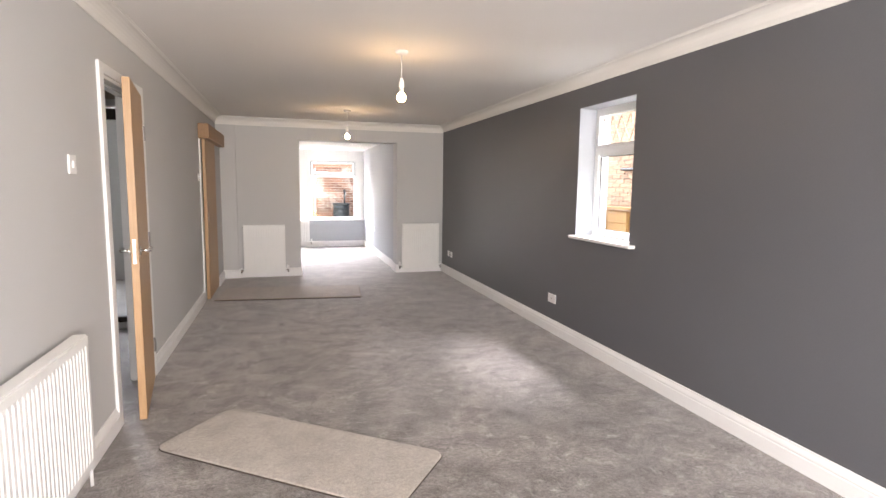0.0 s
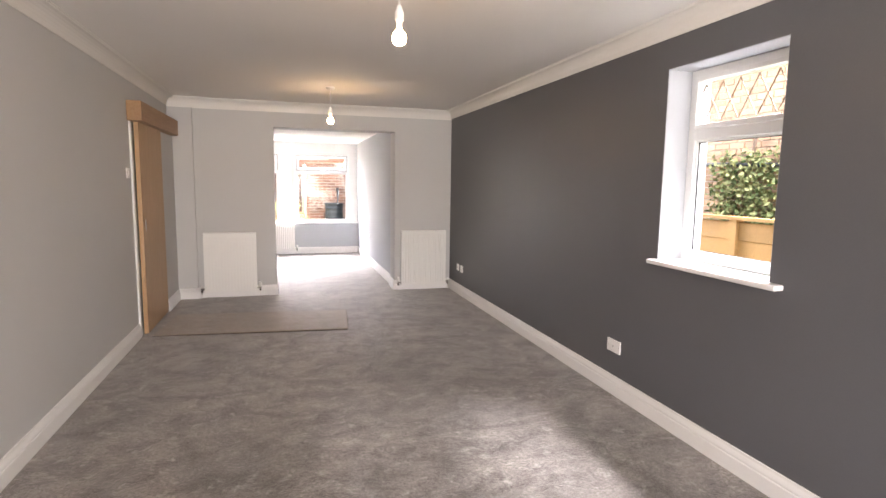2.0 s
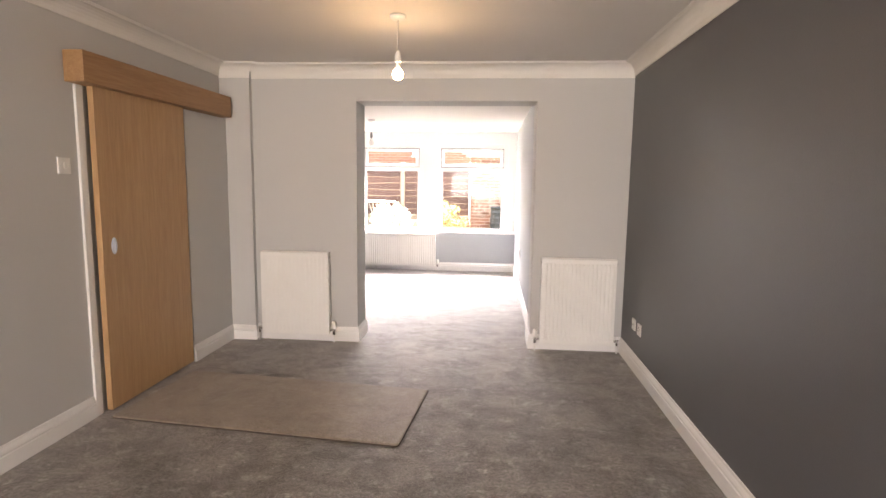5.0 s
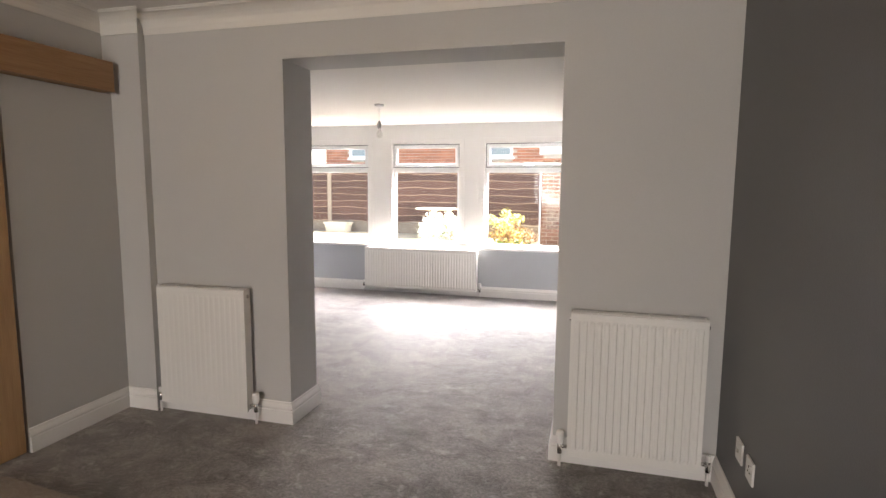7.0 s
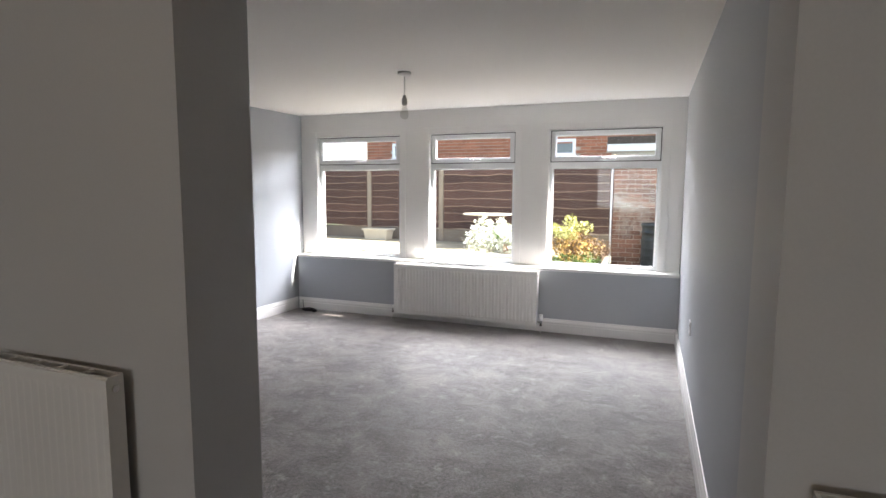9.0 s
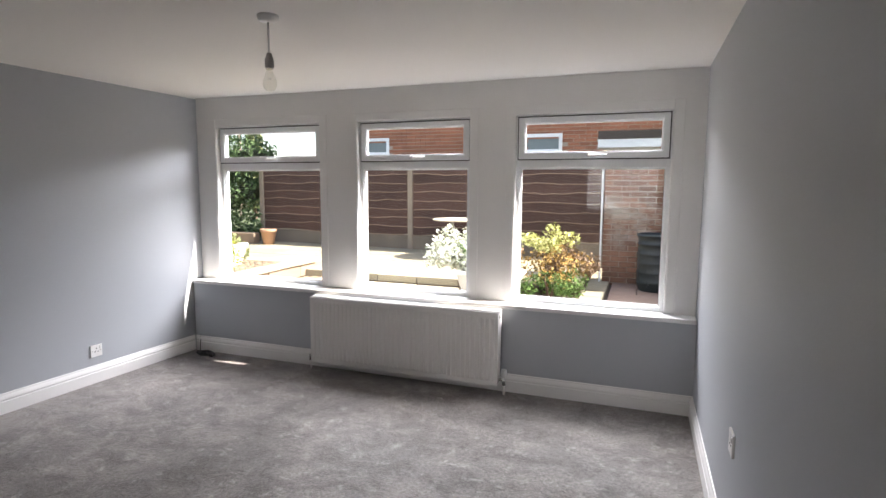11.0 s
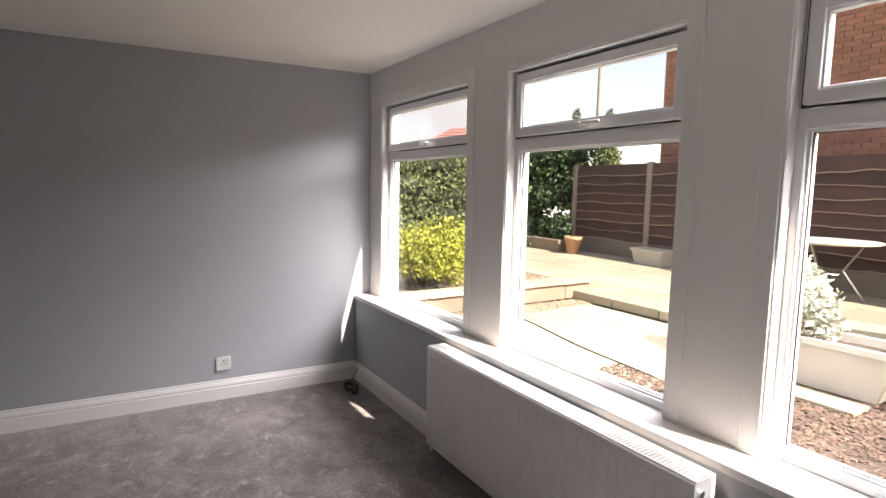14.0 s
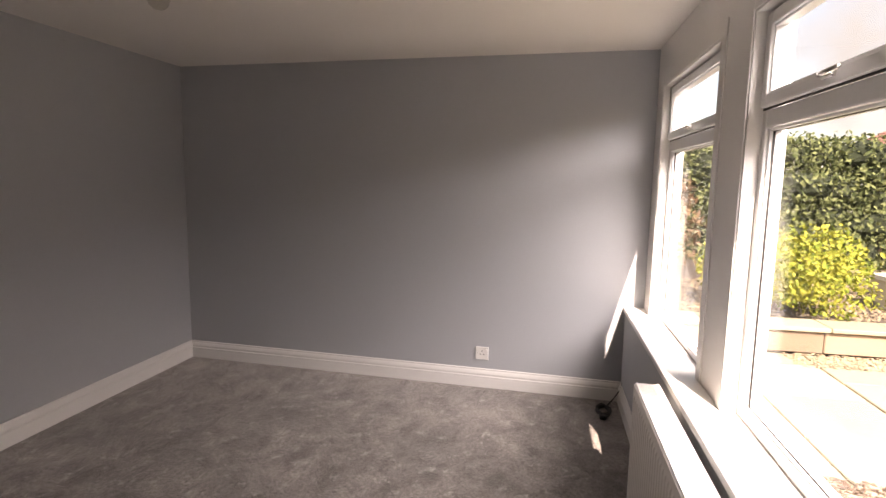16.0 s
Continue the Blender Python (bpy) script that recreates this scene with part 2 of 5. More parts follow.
M_WALL = varied("light_grey_wall_paint", (0.54, 0.535, 0.525), 0.7, 0.03, 0.9, 140, 0.0005)
M_WALL_BLUE = varied("pale_blue_grey_wall_paint", (0.43, 0.45, 0.475), 0.6, 0.03, 0.9, 140, 0.0005)
M_DARK = varied("dark_grey_wall_paint", (0.108, 0.109, 0.117), 0.42, 0.05, 0.8, 150, 0.0006)
M_CEIL = varied("white_ceiling_paint", (0.82, 0.80, 0.77), 0.85, 0.02, 1.0, 160, 0.0004)
M_WHITE = varied("white_gloss_paint", (0.80, 0.79, 0.77), 0.35, 0.02, 3.0, 90, 0.0002)
M_COVE = varied("white_coving_paint", (0.78, 0.76, 0.72), 0.7, 0.02, 2.0, 120, 0.0003)
M_UPVC = varied("white_upvc", (0.80, 0.81, 0.81), 0.3, 0.015, 3.0, 60, 0.0)
M_RAD = varied("white_radiator_enamel", (0.80, 0.79, 0.76), 0.3, 0.015, 3.0, 60, 0.0)
M_PLATE = varied("white_plate_plastic", (0.82, 0.81, 0.79), 0.3, 0.01, 5.0, 60, 0.0)
M_GASKET = varied("black_rubber", (0.02, 0.02, 0.02), 0.6, 0.1, 8, 90, 0.0)
M_CHROME = varied("polished_chrome", (0.75, 0.74, 0.72), 0.18, 0.02, 8, 90, 0.0, 1.0)
M_BRASS = varied("dull_brass", (0.45, 0.36, 0.2), 0.35, 0.05, 8, 90, 0.0, 1.0)
M_GREY_METAL = varied("grey_metal", (0.35, 0.34, 0.33), 0.4, 0.05, 8, 90, 0.0, 1.0)
M_OAK = wood("oak_veneer", (0.52, 0.33, 0.17), (0.38, 0.22, 0.10), 0.45)
M_OAK_Y = wood("oak_board", (0.40, 0.23, 0.11), (0.27, 0.14, 0.06), 0.5, 1)
M_CARPET = carpet("taupe_cut_pile_carpet", (0.115, 0.098, 0.088), (0.27, 0.238, 0.22), (0.47, 0.44, 0.415), 1.5, 1.0, 0.5)
M_RUG = carpet("beige_rug_pile", (0.38, 0.34, 0.30), (0.45, 0.41, 0.36), (0.52, 0.48, 0.43), 2.5, 0.4, 0.4)
M_RUG2 = carpet("light_brown_rug_pile", (0.23, 0.18, 0.135), (0.30, 0.24, 0.185), (0.37, 0.305, 0.245), 2.5, 0.5, 0.4)
M_RUG_EDGE = varied("dark_brown_binding", (0.06, 0.045, 0.035), 0.9, 0.2, 20, 300, 0.001)
M_GLASS = glass_pane("window_glass")
M_CLEAR = glass_pane("clear_bulb_glass", (0.9, 0.9, 0.88), 1.0)
M_BULB = lit("warm_glowing_bulb", (1.0, 0.68, 0.34), 6.0)
M_BLACK = varied("black_plastic", (0.015, 0.015, 0.016), 0.45, 0.2, 10, 90, 0.0)
M_HALL = varied("hall_wall_paint", (0.48, 0.41, 0.34), 0.8, 0.03)
M_BROWN = varied("dark_brown_frame", (0.05, 0.035, 0.025), 0.5, 0.1)
M_LEAD = varied("bronze_lead_strip", (0.20, 0.14, 0.09), 0.5, 0.1, 8, 90, 0.0, 0.6)
M_SLAB = varied("buff_paving_stone", (0.33, 0.285, 0.20), 0.85, 0.14, 2.0, 60, 0.003, rand=0.25)
M_SLAB_RED = varied("pink_paving_stone", (0.24, 0.165, 0.13), 0.85, 0.16, 2.0, 60, 0.003, rand=0.25)
M_BEDSTONE = varied("buff_walling_stone", (0.28, 0.20, 0.14), 0.9, 0.2, 3.0, 50, 0.004, rand=0.35)
M_SOIL = varied("dark_soil", (0.07, 0.05, 0.038), 0.95, 0.35, 2.0, 40, 0.012)
M_GRASS = varied("rough_grass", (0.07, 0.09, 0.035), 0.95, 0.35, 0.6, 30, 0.02)
M_BARK = varied("bark_chippings", (0.16, 0.10, 0.07), 0.9, 0.4, 3.0, 40, 0.004, rand=0.6)
M_GRAVEL = varied("buff_gravel", (0.38, 0.29, 0.19), 0.9, 0.3, 3.0, 40, 0.004, rand=0.5)
M_FENCE = varied("dark_brown_fence_stain", (0.092, 0.048, 0.036), 0.8, 0.3, 3.0, 70, 0.003, rand=0.35)
# pale colour for the light that the boards' lower edges catch
M_FENCE_EDGE = varied("board_edge_highlight", (0.38, 0.28, 0.20), 0.85, 0.3, 6.0, 70, 0.002, rand=0.3)
M_POST = varied("weathered_concrete", (0.27, 0.22, 0.17), 0.9, 0.15, 3.0, 60, 0.003)
M_GBOARD = varied("stained_concrete_board", (0.19, 0.155, 0.12), 0.9, 0.3, 3.0, 50, 0.003)
M_BRICK = varied("orange_red_brick", (0.40, 0.17, 0.10), 0.85, 0.15, 2.0, 60, 0.003, rand=0.3)
def bloomed(m, pale, scale):
    """Pale lime bloom in uneven patches over a finished surface."""
    n, l = m.node_tree.nodes, m.node_tree.links
    b = n["Principled BSDF"]
    had = b.inputs["Base Color"].links[0].from_socket
    f = noise_tex(n, l, world_coords(n, l), scale, 6, 0.7, 0.6)
    l.new(mix(n, l, ramp(n, l, f, [(0.5, (0, 0, 0)), (0.68, (0.8, 0.8, 0.8))]), had, pale), b.inputs["Base Color"])
    return m


M_BRICK_OLD = varied("weathered_brown_brick", (0.24, 0.12, 0.075), 0.9, 0.3, 2.0, 50, 0.004, rand=0.45)
bloomed(M_BRICK_OLD, (0.50, 0.46, 0.40), 1.6)
M_BRICK_BUFF = varied("buff_orange_brick", (0.42, 0.25, 0.145), 0.85, 0.15, 2.0, 60, 0.003, rand=0.35)
M_MORTAR = varied("grey_mortar", (0.42, 0.37, 0.31), 0.95, 0.1, 3.0, 60, 0.003)
M_TILE = varied("red_roof_tile", (0.26, 0.125, 0.10), 0.8, 0.15, 1.0, 30, 0.004, rand=0.3)
M_TERRA = varied("terracotta", (0.47, 0.27, 0.16), 0.8, 0.12, 4, 60, 0.001)
M_STONE_POT = varied("cream_stone_pot", (0.50, 0.45, 0.36), 0.85, 0.12, 4, 60, 0.002)
M_POT_WHITE = varied("cream_glazed_pot", (0.62, 0.59, 0.52), 0.5, 0.06, 4, 60, 0.001)
M_BUTT = varied("dark_green_plastic", (0.008, 0.014, 0.016), 0.5, 0.15, 4, 60, 0.0005)
M_TIMBER = varied("orange_fence_timber", (0.58, 0.31, 0.11), 0.8, 0.2, 3, 60, 0.002, rand=0.3)
M_TRUNK = varied("brown_twigs", (0.14, 0.09, 0.06), 0.9, 0.2, 8, 60, 0.002)
# near-black colour that stands in for the shade deep in the hedges
M_HEDGE_CORE = varied("hedge_inner_shade", (0.02, 0.028, 0.012), 0.95, 0.5, 6, 60, 0.02)
L_HEDGE = foliage("dark_hedge_leaves", (0.02, 0.042, 0.02), (0.115, 0.175, 0.075))
L_HEDGE2 = foliage("mid_green_hedge_leaves", (0.05, 0.07, 0.03), (0.18, 0.205, 0.09))
L_YELLOW = foliage("yellow_green_leaves", (0.10, 0.14, 0.02), (0.31, 0.31, 0.05))
L_ORANGE = foliage("orange_green_leaves", (0.14, 0.09, 0.03), (0.50, 0.31, 0.10))
L_PALE = foliage("pale_yellow_green_leaves", (0.22, 0.24, 0.05), (0.58, 0.56, 0.24))
L_GREEN = foliage("bright_green_leaves", (0.04, 0.08, 0.02), (0.14, 0.22, 0.06))
L_FLOWER = foliage("white_blossom", (0.35, 0.38, 0.25), (0.80, 0.80, 0.70))
L_IVY = foliage("ivy_leaves", (0.04, 0.07, 0.02), (0.30, 0.30, 0.13))
L_BROWN = foliage("bare_brown_twigs", (0.12, 0.07, 0.04), (0.28, 0.19, 0.12))

# ---- the large structure ----
XL, XR, YB, YF, ZC = -1.05, 2.338, -2.9, 7.97, 2.335      # long room
OX0, OX1, OZ, YJ = 0.102, 1.585, 2.045, 8.27                # opening between the rooms
GX0, GX1, GY0, ZG = -2.35, 1.615, 8.76, 2.153              # garden room
YS, YL, YU, YO = 11.888, 11.90, 12.01, 12.13              # its sill edge, lower wall, upper wall, outer face

solid("floor", boxes((-3.6, 2.63, -3.2, YO - 0.02, -0.12, 0.0)), M_CARPET, "taupe grey cut pile carpet, brushed in lighter patches", "carpet")
solid("ceiling_1", boxes((-3.6, 2.63, -3.2, YJ - 0.1, ZC, ZC + 0.15)), M_CEIL, "smooth white painted ceiling of the long room", "ceiling")
solid("ceiling_2", boxes((-2.85, 1.98, YJ - 0.02, YO + 0.1, ZG, ZG + 0.15)), M_CEIL, "smooth white painted low ceiling of the garden room", "ceiling")
# east wall with the small window
WY0, WY1, WZ0, WZ1 = 2.95, 3.735, 0.970, 2.066
solid("wall_east", holed(bmesh.new(), 1, -3.1, YJ, -0.12, ZC + 0.1, XR, XR + 0.3, [(WY0, WY1, WZ0, WZ1)]), M_DARK, "matt dark grey painted feature wall", "wall")
# light lining of the small window's reveal
solid("trim", boxes((XR + 0.003, XR + 0.3, WY1 - 0.004, WY1 + 0.002, WZ0, WZ1), (XR + 0.003, XR + 0.3, WY0 - 0.002, WY0 + 0.004, WZ0, WZ1),
                    (XR + 0.003, XR + 0.3, WY0, WY1, WZ1 - 0.004, WZ1 + 0.002)), M_WALL_BLUE, "pale painted plaster reveal of the small window", "window reveal")
# west wall with the door to the hall
DY0, DY1, DZ = 2.862, 3.66, 1.985
solid("wall_west", holed(bmesh.new(), 1, -3.1, YJ, -0.12, ZC + 0.1, XL - 0.12, XL, [(DY0, DY1, -0.12, DZ)]), M_WALL, "light grey painted plaster wall", "wall")
solid("trim", boxes((XL, XL + 0.05, 7.29, YF, 0.0, 1.89)), M_WALL, "light grey painted boxing behind the sliding door", "boxing")
solid("wall_front", holed(bmesh.new(), 0, -3.6, 2.6, -0.12, ZC + 0.1, YB - 0.25, YB, [(-0.5, 1.8, 0.7, 2.1)]), M_WALL, "light grey painted wall round the front window", "wall")
solid("wall_between", holed(bmesh.new(), 0, XL, XR, -0.12, ZC + 0.1, YF, YJ, [(OX0, OX1, -0.12, OZ)]), M_WALL, "light grey painted wall with a wide square opening", "wall")
solid("trim", boxes((XL + 0.002, -0.79, YF - 0.05, YF + 0.01, 0.0, ZC - 0.005)), M_WALL, "light grey painted pipe boxing in the corner", "pipe boxing")
# garden room
GXS = -2.50                                               # the west wall runs slightly outwards to the south
wb = box(bmesh.new(), GX0 - 0.25, GX0, GY0, YO, -0.12, ZG + 0.1)
for v in wb.verts:
    if v.co.y < GY0 + 0.01:
        v.co.x += GXS - GX0
solid("wall_garden_west", wb, M_WALL_BLUE, "pale blue-grey painted wall", "wall")
solid("wall_garden_east", boxes((GX1, GX1 + 0.25, YJ + 0.003, YO, -0.12, ZG + 0.1)), M_WALL_BLUE, "pale blue-grey painted wall", "wall")
solid("wall_garden_south", boxes((GXS - 0.05, -0.35, YJ, GY0, -0.12, ZG + 0.1)), M_WALL_BLUE, "pale blue-grey painted wall beside the opening", "wall")
WIN = [(-2.15, -1.125), (-0.80, 0.108), (0.425, 1.432)]
WB, WT = 0.614, 1.915
solid("wall_garden_lower", boxes((GX0, GX1, YL, YO, -0.12, 0.584)), M_WALL_BLUE, "pale blue-grey painted low wall under the windows", "wall")
solid("wall_garden_north", holed(bmesh.new(), 0, GX0, GX1, 0.584, ZG + 0.1, YU, YO, [(a, b, WB, WT) for a, b in WIN]), M_WHITE, "white painted piers and band round three windows", "wall")

SKIRT = [(0, 0), (0.019, 0), (0.019, 0.076), (0.0145, 0.080), (0.0145, 0.084), (0.0175, 0.088), (0.0165, 0.096), (0.012, 0.107), (0.0075, 0.115), (0.006, 0.125), (0, 0.127)]


def skirt(p0, p1, n, m0=1, m1=1):
    moulding("baseboard", (*p0, 0), (*p1, 0), (*n, 0), SKIRT, m0, m1, M_WHITE, "white gloss moulded skirting board along the carpet", "skirting board")


skirt((XR, YB), (XR, YF), (-1, 0))
skirt((XL, YB), (XL, DY0 - 0.062), (1, 0), 1, 0)
skirt((XL, DY1 + 0.062), (XL, 6.29), (1, 0), 0, 0)
skirt((XL + 0.05, 7.29), (XL + 0.05, YF - 0.05), (1, 0), 0, 1)
skirt((XL + 0.05, YF - 0.05), (-0.79, YF - 0.05), (0, -1), 1, -1)
skirt((-0.79, YF), (OX0, YF), (0, -1), 0, -1)
skirt((OX0, YF), (OX0, YJ), (1, 0), -1, -1)
skirt((OX1, YJ), (OX1, YF), (-1, 0), -1, -1)
skirt((OX1, YF), (XR, YF), (0, -1), -1, 1)
skirt((GXS, GY0), (GX0 - 0.01, YL), (0.999, -0.0455))
skirt((GX0, YL), (GX1, YL), (0, -1))
skirt((GX1, YJ + 0.003), (GX1, YL), (-1, 0), 0, 1)
skirt((GXS, GY0), (-0.35, GY0), (0, 1), 1, -1)
skirt((-0.35, YJ), (-0.35, GY0), (1, 0), 0, -1)

COVE = [(0, 0), (0, -0.098), (0.006, -0.098), (0.008, -0.09)] + [
    (0.008 + 0.078 * (1 - math.cos(a)), -0.09 + 0.078 * math.sin(a)) for a in (radians(15 * i) for i in range(1, 6))] + [(0.088, -0.012), (0.09, -0.006), (0.098, -0.006), (0.098, 0)]


def cove(p0, p1, n, m0=1, m1=1, deep=1.0):
    moulding("trim", (*p0, ZC), (*p1, ZC), (*n, 0), [(o, z * deep) for o, z in COVE], m0, m1, M_COVE, "white plaster coving between wall and ceiling", "coving")


cove((XR, YB), (XR, YF), (-1, 0))
cove((XL, YB), (XL, YF - 0.05), (1, 0))
cove((XL, YF - 0.05), (-0.79, YF - 0.05), (0, -1), 1, -1, 1.15)
cove((-0.79, YF), (XR, YF), (0, -1), 0, 1, 1.15)

# ---- windows ----


def frame_bars(bm, x0, x1, z0, z1, y0, y1, w, bevel=0.006):
    """Four bars round an opening in the x-z plane."""
    box(bm, x0, x0 + w, y0, y1, z0, z1, bevel)
    box(bm, x1 - w, x1, y0, y1, z0, z1, bevel)
    box(bm, x0 + w - 0.003, x1 - w + 0.003, y0 + 0.001, y1 - 0.001, z0, z0 + w, bevel)
    box(bm, x0 + w - 0.003, x1 - w + 0.003, y0 + 0.001, y1 - 0.001, z1 - w, z1, bevel)
    return bm


def garden_window(i, x0, x1):
    w = thing("window_%d" % i, ((x0 + x1) / 2, YU, WB), "white plastic window with a large lower pane and a top-hung sash", "window", "garden windows", "structure")
    o = Vector(((x0 + x1) / 2, YU, WB))
    h, zt = (x1 - x0) / 2, 1.584 - WB
    H = WT - WB
    part("window_frame", frame_bars(bmesh.new(), -h, h, 0, H, 0.045, 0.11, 0.032), M_UPVC, w)
    part("transom", boxes((-h + 0.03, h - 0.03, 0.046, 0.082, zt - 0.030, zt + 0.026), bevel=0.006), M_UPVC, w)
    part("glazing_bead", frame_bars(bmesh.new(), -h + 0.024, h - 0.024, 0.024, zt - 0.022, 0.056, 0.095, 0.016, 0.004), M_UPVC, w)
    part("pane", boxes((-h + 0.034, h - 0.034, 0.074, 0.080, 0.034, zt - 0.032)), M_GLASS, w).visible_shadow = False
    part("gasket", frame_bars(bmesh.new(), -h + 0.036, h - 0.036, 0.036, zt - 0.034, 0.066, 0.073, 0.006, 0), M_GASKET, w, "thin black rubber seal")
    sash = part("sash", frame_bars(bmesh.new(), -h + 0.020, h - 0.020, zt + 0.032, H - 0.018, 0.028, 0.085, 0.040, 0.007), M_UPVC, w)
    part("gasket", frame_bars(bmesh.new(), -h + 0.013, h - 0.013, zt + 0.025, H - 0.011, 0.041, 0.0445, 0.010, 0), M_GASKET, sash, "thin black rubber seal")
    part("glazing_bead", frame_bars(bmesh.new(), -h + 0.055, h - 0.055, zt + 0.067, H - 0.053, 0.037, 0.07, 0.012, 0.004), M_UPVC, sash)
    part("pane", boxes((-h + 0.06, h - 0.06, 0.058, 0.064, zt + 0.072, H - 0.058)), M_GLASS, sash).visible_shadow = False
    hb = boxes((-0.028, 0.028, 0.018, 0.028, zt + 0.046, zt + 0.068), bevel=0.004)
    tube(hb, [(0.0, 0.02, zt + 0.057), (0.0, 0.004, zt + 0.055), (0.03, -0.004, zt + 0.052), (0.105, -0.006, zt + 0.053)], 0.008, 8, 0.006)
    part("handle", hb, M_WHITE if i == 1 else M_CHROME, sash, "lever window handle", True)
    # flat boards round the window, just proud of the piers
    cb = bmesh.new()
    t, c = 0.006, 0.060
    box(cb, -h - c, -h, -t, 0.0, -0.0, H + 0.056, 0.002, 1)
    box(cb, h, h + c, -t, 0.0, -0.0, H + 0.056, 0.002, 1)
    box(cb, -h, h, -t + 0.001, 0.0, H, H + 0.056, 0.002, 1)
    part("casing", cb, M_WHITE, w, "flat white painted board")
    # lining of the opening
    lb = boxes((-h - 0.001, -h + 0.006, 0.0, 0.045, 0, H), (h - 0.006, h + 0.001, 0.0, 0.045, 0, H), (-h + 0.006, h - 0.006, 0.0, 0.045, H - 0.006, H + 0.001))
    part("lining", lb, M_WHITE, w)
    return w


for i, (a, b) in enumerate(WIN):
    garden_window(i + 1, a, b)
solid("window_sill", boxes((GX0, GX1, YS, YU + 0.06, 0.585, 0.615), bevel=0.008), M_WHITE, "long white painted window board over the radiator", "window sill")

# the small window in the dark wall, with a leaded top light
sw = thing("window_4", (XR + 0.16, (WY0 + WY1) / 2, WZ0), "white plastic window with a leaded diamond top light", "window", "", "structure")


def side_bars(bm, y0, y1, z0, z1, x0, x1, w, bevel=0.006):
    box(bm, x0, x1, y0, y0 + w, z0, z1, bevel)
    box(bm, x0, x1, y1 - w, y1, z0, z1, bevel)
    box(bm, x0 + 0.001, x1 - 0.001, y0 + w - 0.003, y1 - w + 0.003, z0, z0 + w, bevel)
    box(bm, x0 + 0.001, x1 - 0.001, y0 + w - 0.003, y1 - w + 0.003, z1 - w, z1, bevel)
    return bm


hw, SH, ST = (WY1 - WY0) / 2 - 0.004, WZ1 - WZ0 - 0.004, 0.735
part("window_frame", side_bars(bmesh.new(), -hw, hw, 0.0, SH, 0, 0.07, 0.055), M_UPVC, sw)
part("transom", boxes((0.001, 0.069, -hw + 0.05, hw - 0.05, ST - 0.035, ST + 0.035), bevel=0.006), M_UPVC, sw)
part("glazing_bead", side_bars(bmesh.new(), -hw + 0.048, hw - 0.048, 0.048, ST - 0.03, 0.012, 0.06, 0.018, 0.004), M_UPVC, sw)
part("gasket", side_bars(bmesh.new(), -hw + 0.064, hw - 0.064, 0.064, ST - 0.046, 0.022, 0.03, 0.006, 0), M_GASKET, sw, "thin black rubber seal")
part("pane", boxes((0.031, 0.037, -hw + 0.06, hw - 0.06, 0.06, ST - 0.04)), M_GLASS, sw).visible_shadow = False
top_light = part("sash", side_bars(bmesh.new(), -hw + 0.04, hw - 0.04, ST + 0.022, SH - 0.04, -0.012, 0.05, 0.028, 0.005), M_UPVC, sw)
part("pane", boxes((0.031, 0.037, -hw + 0.06, hw - 0.06, ST + 0.04, SH - 0.06)), M_GLASS, top_light).visible_shadow = False
y0, y1, z0, z1 = -hw + 0.066, hw - 0.066, ST + 0.046, SH - 0.066
for sgn in (1, -1):
    for k in range(-12, 13):
        # a strip on the line z = zc + sgn * 1.75 * y, cut to the pane
        zc = (z0 + z1) / 2 + 0.21 * k
        pts = []
        for yy in np.linspace(y0, y1, 60):
            zz = zc + sgn * 1.75 * yy
            if z0 <= zz <= z1:
                pts.append((yy, zz))
        if len(pts) > 2:
            bm = tube(bmesh.new(), [(0.029, *pts[0]), (0.029, *pts[-1])], 0.0032, 6)
            part("lead_strip", bm, M_LEAD, top_light, "bronze lead strip")
solid("window_sill", boxes((XR - 0.055, XR + 0.165, WY0 - 0.075, WY1 + 0.03, WZ0 - 0.022, WZ0 + 0.005), bevel=0.009), M_WHITE, "white painted window board of the small window", "window sill")

# front window behind the walk's start
fw = thing("window_5", (0.65, YB - 0.12, 0.7), "white plastic front window", "window", "", "structure")
part("window_frame", frame_bars(bmesh.new(), -1.15, 1.15, 0, 1.4, -0.03, 0.04, 0.06), M_UPVC, fw)
part("mullion", boxes((-0.03, 0.03, -0.029, 0.039, 0.055, 1.345), bevel=0.006), M_UPVC, fw)
for a, b in ((-1.1, -0.02), (0.02, 1.1)):
    part("pane", boxes((a, b, 0.0, 0.006, 0.05, 1.35)), M_GLASS, fw).visible_shadow = False

# ---- doors ----
door = thing("door_1", (XL, (DY0 + DY1) / 2, 0), "plain oak veneered door standing ajar in a white frame", "door", "", "structure")
dh = (DY1 - DY0) / 2
fr = boxes((-0.125, 0.004, -dh, -dh + 0.03, 0, DZ), (-0.125, 0.004, dh - 0.03, dh, 0, DZ), (-0.124, 0.003, -dh + 0.03, dh - 0.03, DZ - 0.03, DZ), bevel=0.003)
part("door_frame", fr, M_WHITE, door)
part("door_stop", boxes((-0.085, -0.05, -dh + 0.03, -dh + 0.042, 0, DZ - 0.03), (-0.085, -0.05, dh - 0.042, dh - 0.03, 0, DZ - 0.03), (-0.084, -0.051, -dh + 0.042, dh - 0.042, DZ - 0.042, DZ - 0.03)), M_WHITE, door)
ar = bmesh.new()
for x0, x1 in ((0.0, 0.018), (-0.138, -0.12)):
    box(ar, x0, x1, -dh - 0.062, -dh + 0.012, 0, DZ + 0.045, 0.005)
    box(ar, x0, x1, dh - 0.012, dh + 0.062, 0, DZ + 0.045, 0.005)
    box(ar, x0 + 0.001, x1 - 0.001, -dh + 0.012, dh - 0.012, DZ - 0.012, DZ + 0.045, 0.005)
